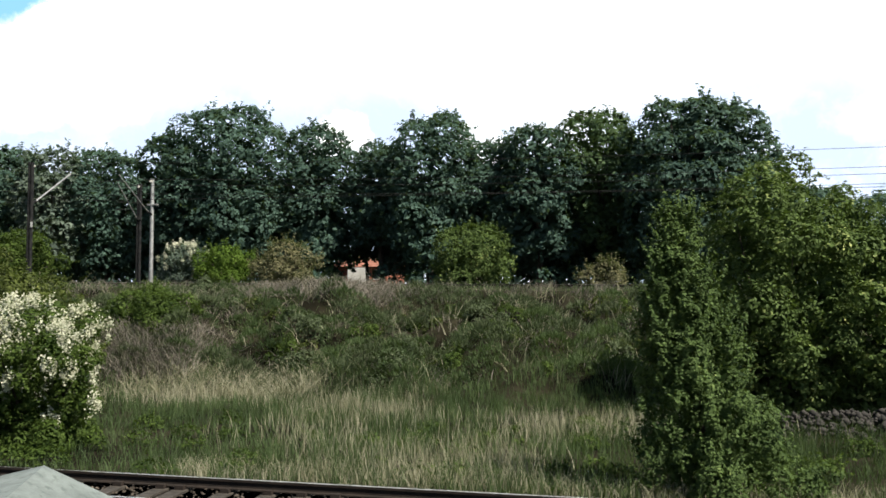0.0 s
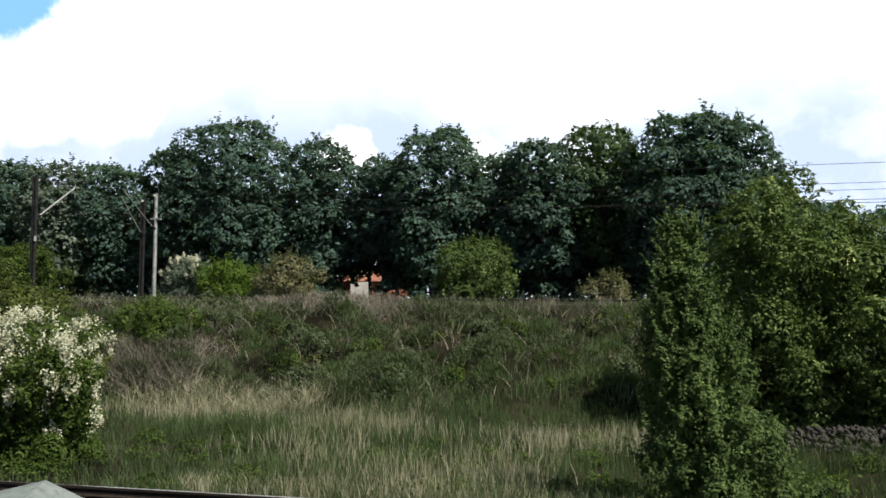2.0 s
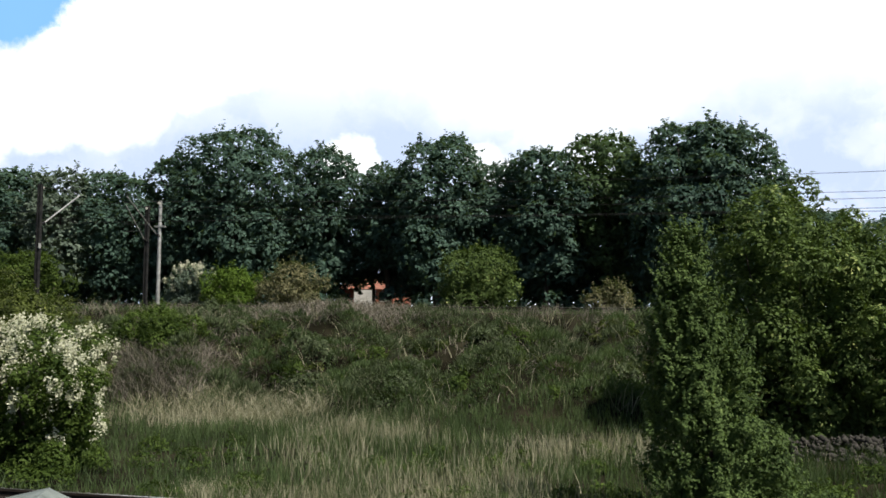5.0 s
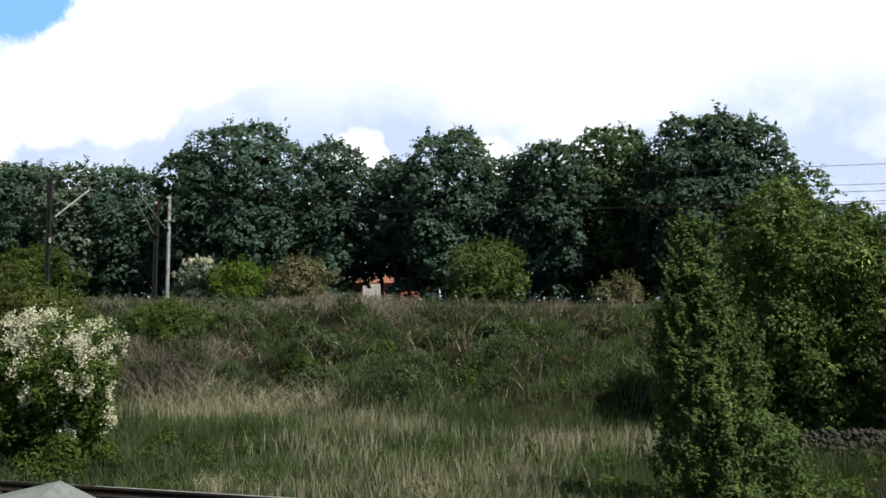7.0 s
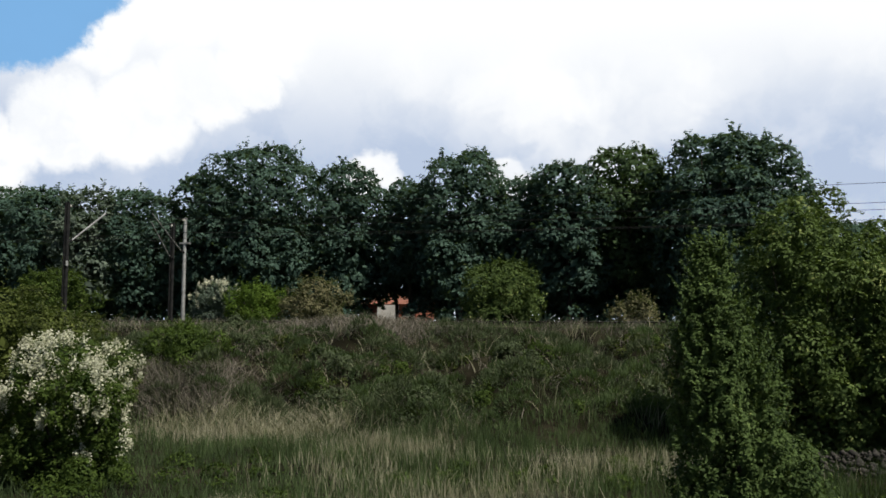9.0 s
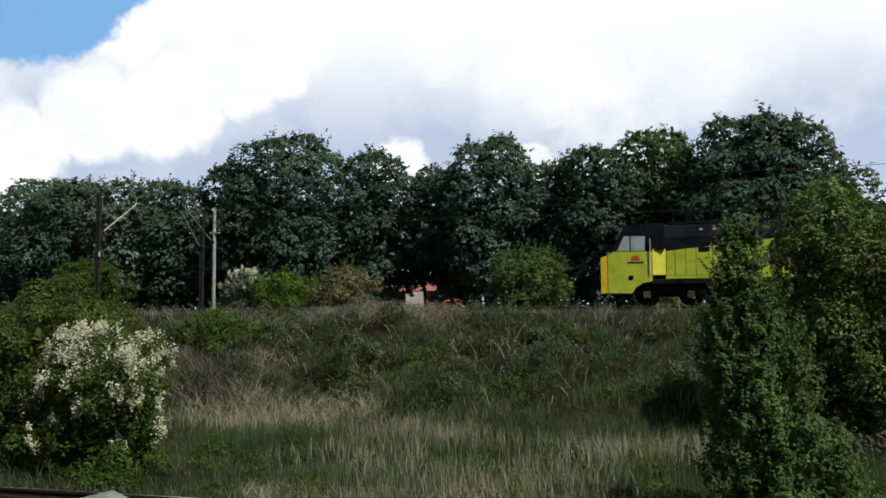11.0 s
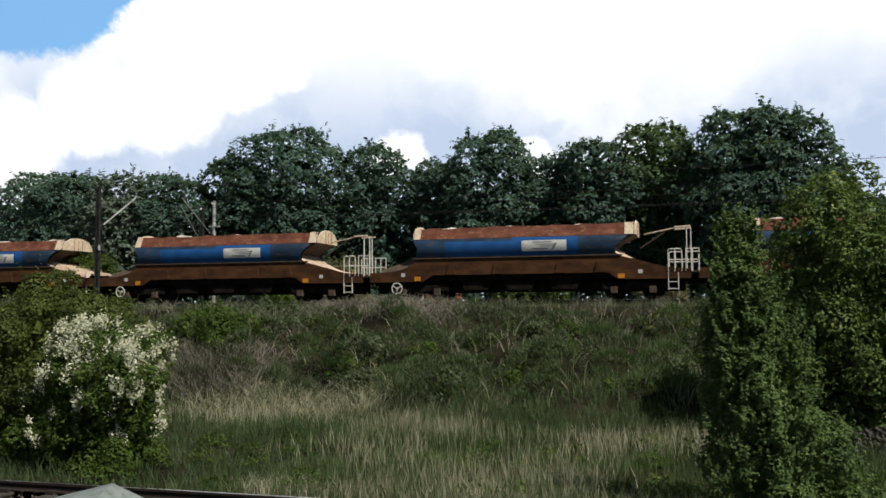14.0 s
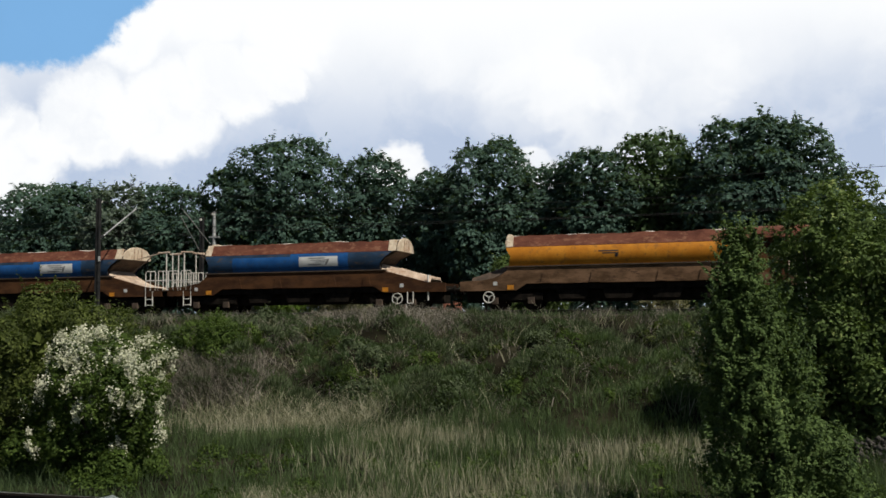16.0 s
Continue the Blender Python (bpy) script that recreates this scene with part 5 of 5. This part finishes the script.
        for a0, a1, z0, z1 in ((-1.95, -1.3, 1.3, 2.1), (-1.2, -0.4, 1.3, 2.0), (-1.9, -1.15, 2.16, 2.62), (-1.1, -0.35, 2.05, 3.0), (-1.85, -1.2, 2.68, 3.05)):
            block("machine_case", (min(q(a0), q(a1)), -1.05, z0), (max(q(a0), q(a1)), 1.05, z1), "brown_dirt", t, 0.05, "dirty beige machinery casing")
        rod("grab_rail", [(q(-2.6), -1.25, 1.3), (q(-2.6), -1.25, 2.15), (q(-2.95), -1.25, 2.2), (q(-2.95), -1.25, 1.3)], 0.03, "handrail", t)
        for a in (-2.62, -2.28):
            rod("ladder_rail", [(q(a), -1.28, 1.26), (q(a), -1.28, 0.5)], 0.03, "handrail", t)
        for z in (0.55, 0.85, 1.12):
            rod("ladder_rung", [(q(-2.62), -1.28, z), (q(-2.28), -1.28, z)], 0.022, "handrail", t)
    for u in (10.2, 0.1):
        plate("yellow_plate", [(u, 1.02), (u + 0.32, 1.02), (u + 0.32, 1.24), (u, 1.24)], -1.315, -1.295, "amber_paint", t)
    for u in (11.15, -0.6):
        plate("white_plate", [(u, 1.24), (u + 0.2, 1.24), (u + 0.2, 1.42), (u, 1.42)], -1.315, -1.295, "white_panel", t)
    for u in (2.4, 4.6, 6.8):
        plate("discharge_door", [(u, 1.22), (u + 1.7, 1.22), (u + 1.45, 0.55), (u + 0.25, 0.55)], -1.1, 1.1, "grime", t)
    block("brake_gear", (1.3, -0.7, 0.42), (9.6, 0.7, 1.0), "grime", t, 0.05)
    for a, b in ((-2.1, 1.2), (9.7, 13.3)):
        block("draw_gear", (a, -0.6, 0.40), (b, 0.6, 1.02), "grime", t, 0.05)
    buffers(t, -2.3, -1)
    buffers(t, 13.55, 1)
    wheels = bogie(t, 0.35, 0.9, 0.475, 2) + bogie(t, 10.9, 0.9, 0.475, 2)
    return t, wheels


TRAIN = [(-70.3, *build_locomotive())]
for seed, (start, left, right, paint, number) in enumerate(((-45.4, "canopy", "chute", "blue", True), (-29.6, "chute", "walkway", "blue", False), (-13.35, "chute", "walkway", "blue", False), (2.85, "chute", "walkway", "blue", False), (19.05, "walkway", "chute", "blue", False), (35.65, "chute", "canopy", "amber", False))):
    TRAIN.append((start, *build_wagon(40 + seed, left, right, paint, number)))


# ---- hut, house, rubble ----
def build_hut():
    t = thing("trackside_hut", "low hut with a grey-green felt roof beside the track", "hut", "", (-7.1, 9.3, 0))
    zb = 0.3
    A = 1.62
    bm = bmesh.new()
    prism(bm, [(-2.15, zb), (1.0, zb), (1.0, A - 0.62), (0, A - 0.1), (-2.15, A - 0.56)], -0.9, 0.9)
    part("wall", bm, "felt", t)
    bm = bmesh.new()
    prism(bm, [(-2.3, A - 0.50), (0.02, A), (0.02, A - 0.05), (-2.3, A - 0.55)], -1.0, 1.0)
    part("roof", bm, "felt", t)
    bm = bmesh.new()
    prism(bm, [(0.02, A), (1.15, A - 0.60), (1.15, A - 0.65), (0.02, A - 0.05)], -1.0, 1.0)
    part("roof", bm, "felt", t)
    bm = bmesh.new()
    prism(bm, [(0.0, A + 0.012), (1.17, A - 0.60), (1.17, A - 0.68), (0.0, A - 0.06)], -1.03, -1.0)
    part("verge", bm, "sunlit_felt_edge", t, "edge strip of the roof, pale to stand for sunlight")
    t.rotation_euler.z = radians(24)


build_hut()


def build_house():
    t = thing("house", "red brick house with a white gable behind the trees", "house", "", (-25.5, 84, 3.9))
    block("wall", (-3.2, 0, 0), (2.1, 7, 2.0), "brickwork", t, 0.0)
    block("porch_wall", (-1.8, -0.6, 0), (0.3, 0.02, 1.9), "render_wall", t, 0.0)
    bm = bmesh.new()
    sweep(bm, [(-0.4, 2.0), (7.4, 2.0), (3.5, 3.1)], -3.5, 2.4)
    part("roof", bm, "roof_tile", t)
    for u in (0.7,):
        w = block("window", (u, -0.05 if u > 0 else -0.66, 0.7), (u + 1.1, 0.03 if u > 0 else -0.58, 1.7), "render_wall", t, 0.0)
        block("pane", (u + 0.08, -0.07 if u > 0 else -0.68, 0.78), (u + 1.02, -0.045 if u > 0 else -0.655, 1.62), "window_glass", w, 0.0)
    block("chimney", (0.5, 3.2, 2.8), (1.3, 3.9, 3.9), "brickwork", t, 0.0)


build_house()


def build_rubble():
    rng = np.random.default_rng(31)
    k = 900
    x, y = 6.2 + rng.normal(0, 2.0, k), 24.2 + rng.normal(0, 0.7, k)
    z = ground_height(x, y) + np.clip(0.55 - ((x - 6.2) / 4.5) ** 2 * 0.4 - np.abs(y - 24.2) * 0.35, 0, 1) * rng.uniform(0.5, 1, k)
    octa = np.array([(1, 0, 0), (-1, 0, 0), (0, 1, 0), (0, -1, 0), (0, 0, 0.8), (0, 0, -0.8)], float)
    v = np.stack([x, y, z], 1)[:, None, :] + octa[None] * rng.uniform(0.04, 0.16, (k, 1, 1)) * rng.uniform(0.5, 1.3, (k, 6, 1))
    f = np.array([(0, 2, 4), (2, 1, 4), (1, 3, 4), (3, 0, 4), (2, 0, 5), (1, 2, 5), (3, 1, 5), (0, 3, 5)])
    ob = raw("rubble_heap", v.reshape(-1, 3), (np.arange(k)[:, None, None] * 6 + f).reshape(-1, 3), "rubble")
    tagged(ob, "heap of dark grey rubble under the large bush", "rubble", kind="stuff")


build_rubble()


# ---- what moves ----
SPEED = 22.12


def motions():
    times = [0.0, 3.0, 6.0, 9.0, *[9.5 + 0.5 * k for k in range(13)], 15.9, 16.0]
    turns = [0.0] + [9.8 + k / 30 for k in range(187)]
    for start, vehicle, wheels in TRAIN:
        walk(vehicle, [(t, pose(start - SPEED * (t - 14.0), LINE, RAIL)) for t in times])
        for w in wheels:
            u, r = w.location.x, w.location.z
            walk(w, [(t, pose(u, 0, r, 0, math.degrees(-SPEED * (t - 9.8) / r) if t > 9.8 else 0.0, 0)) for t in turns])


motions()
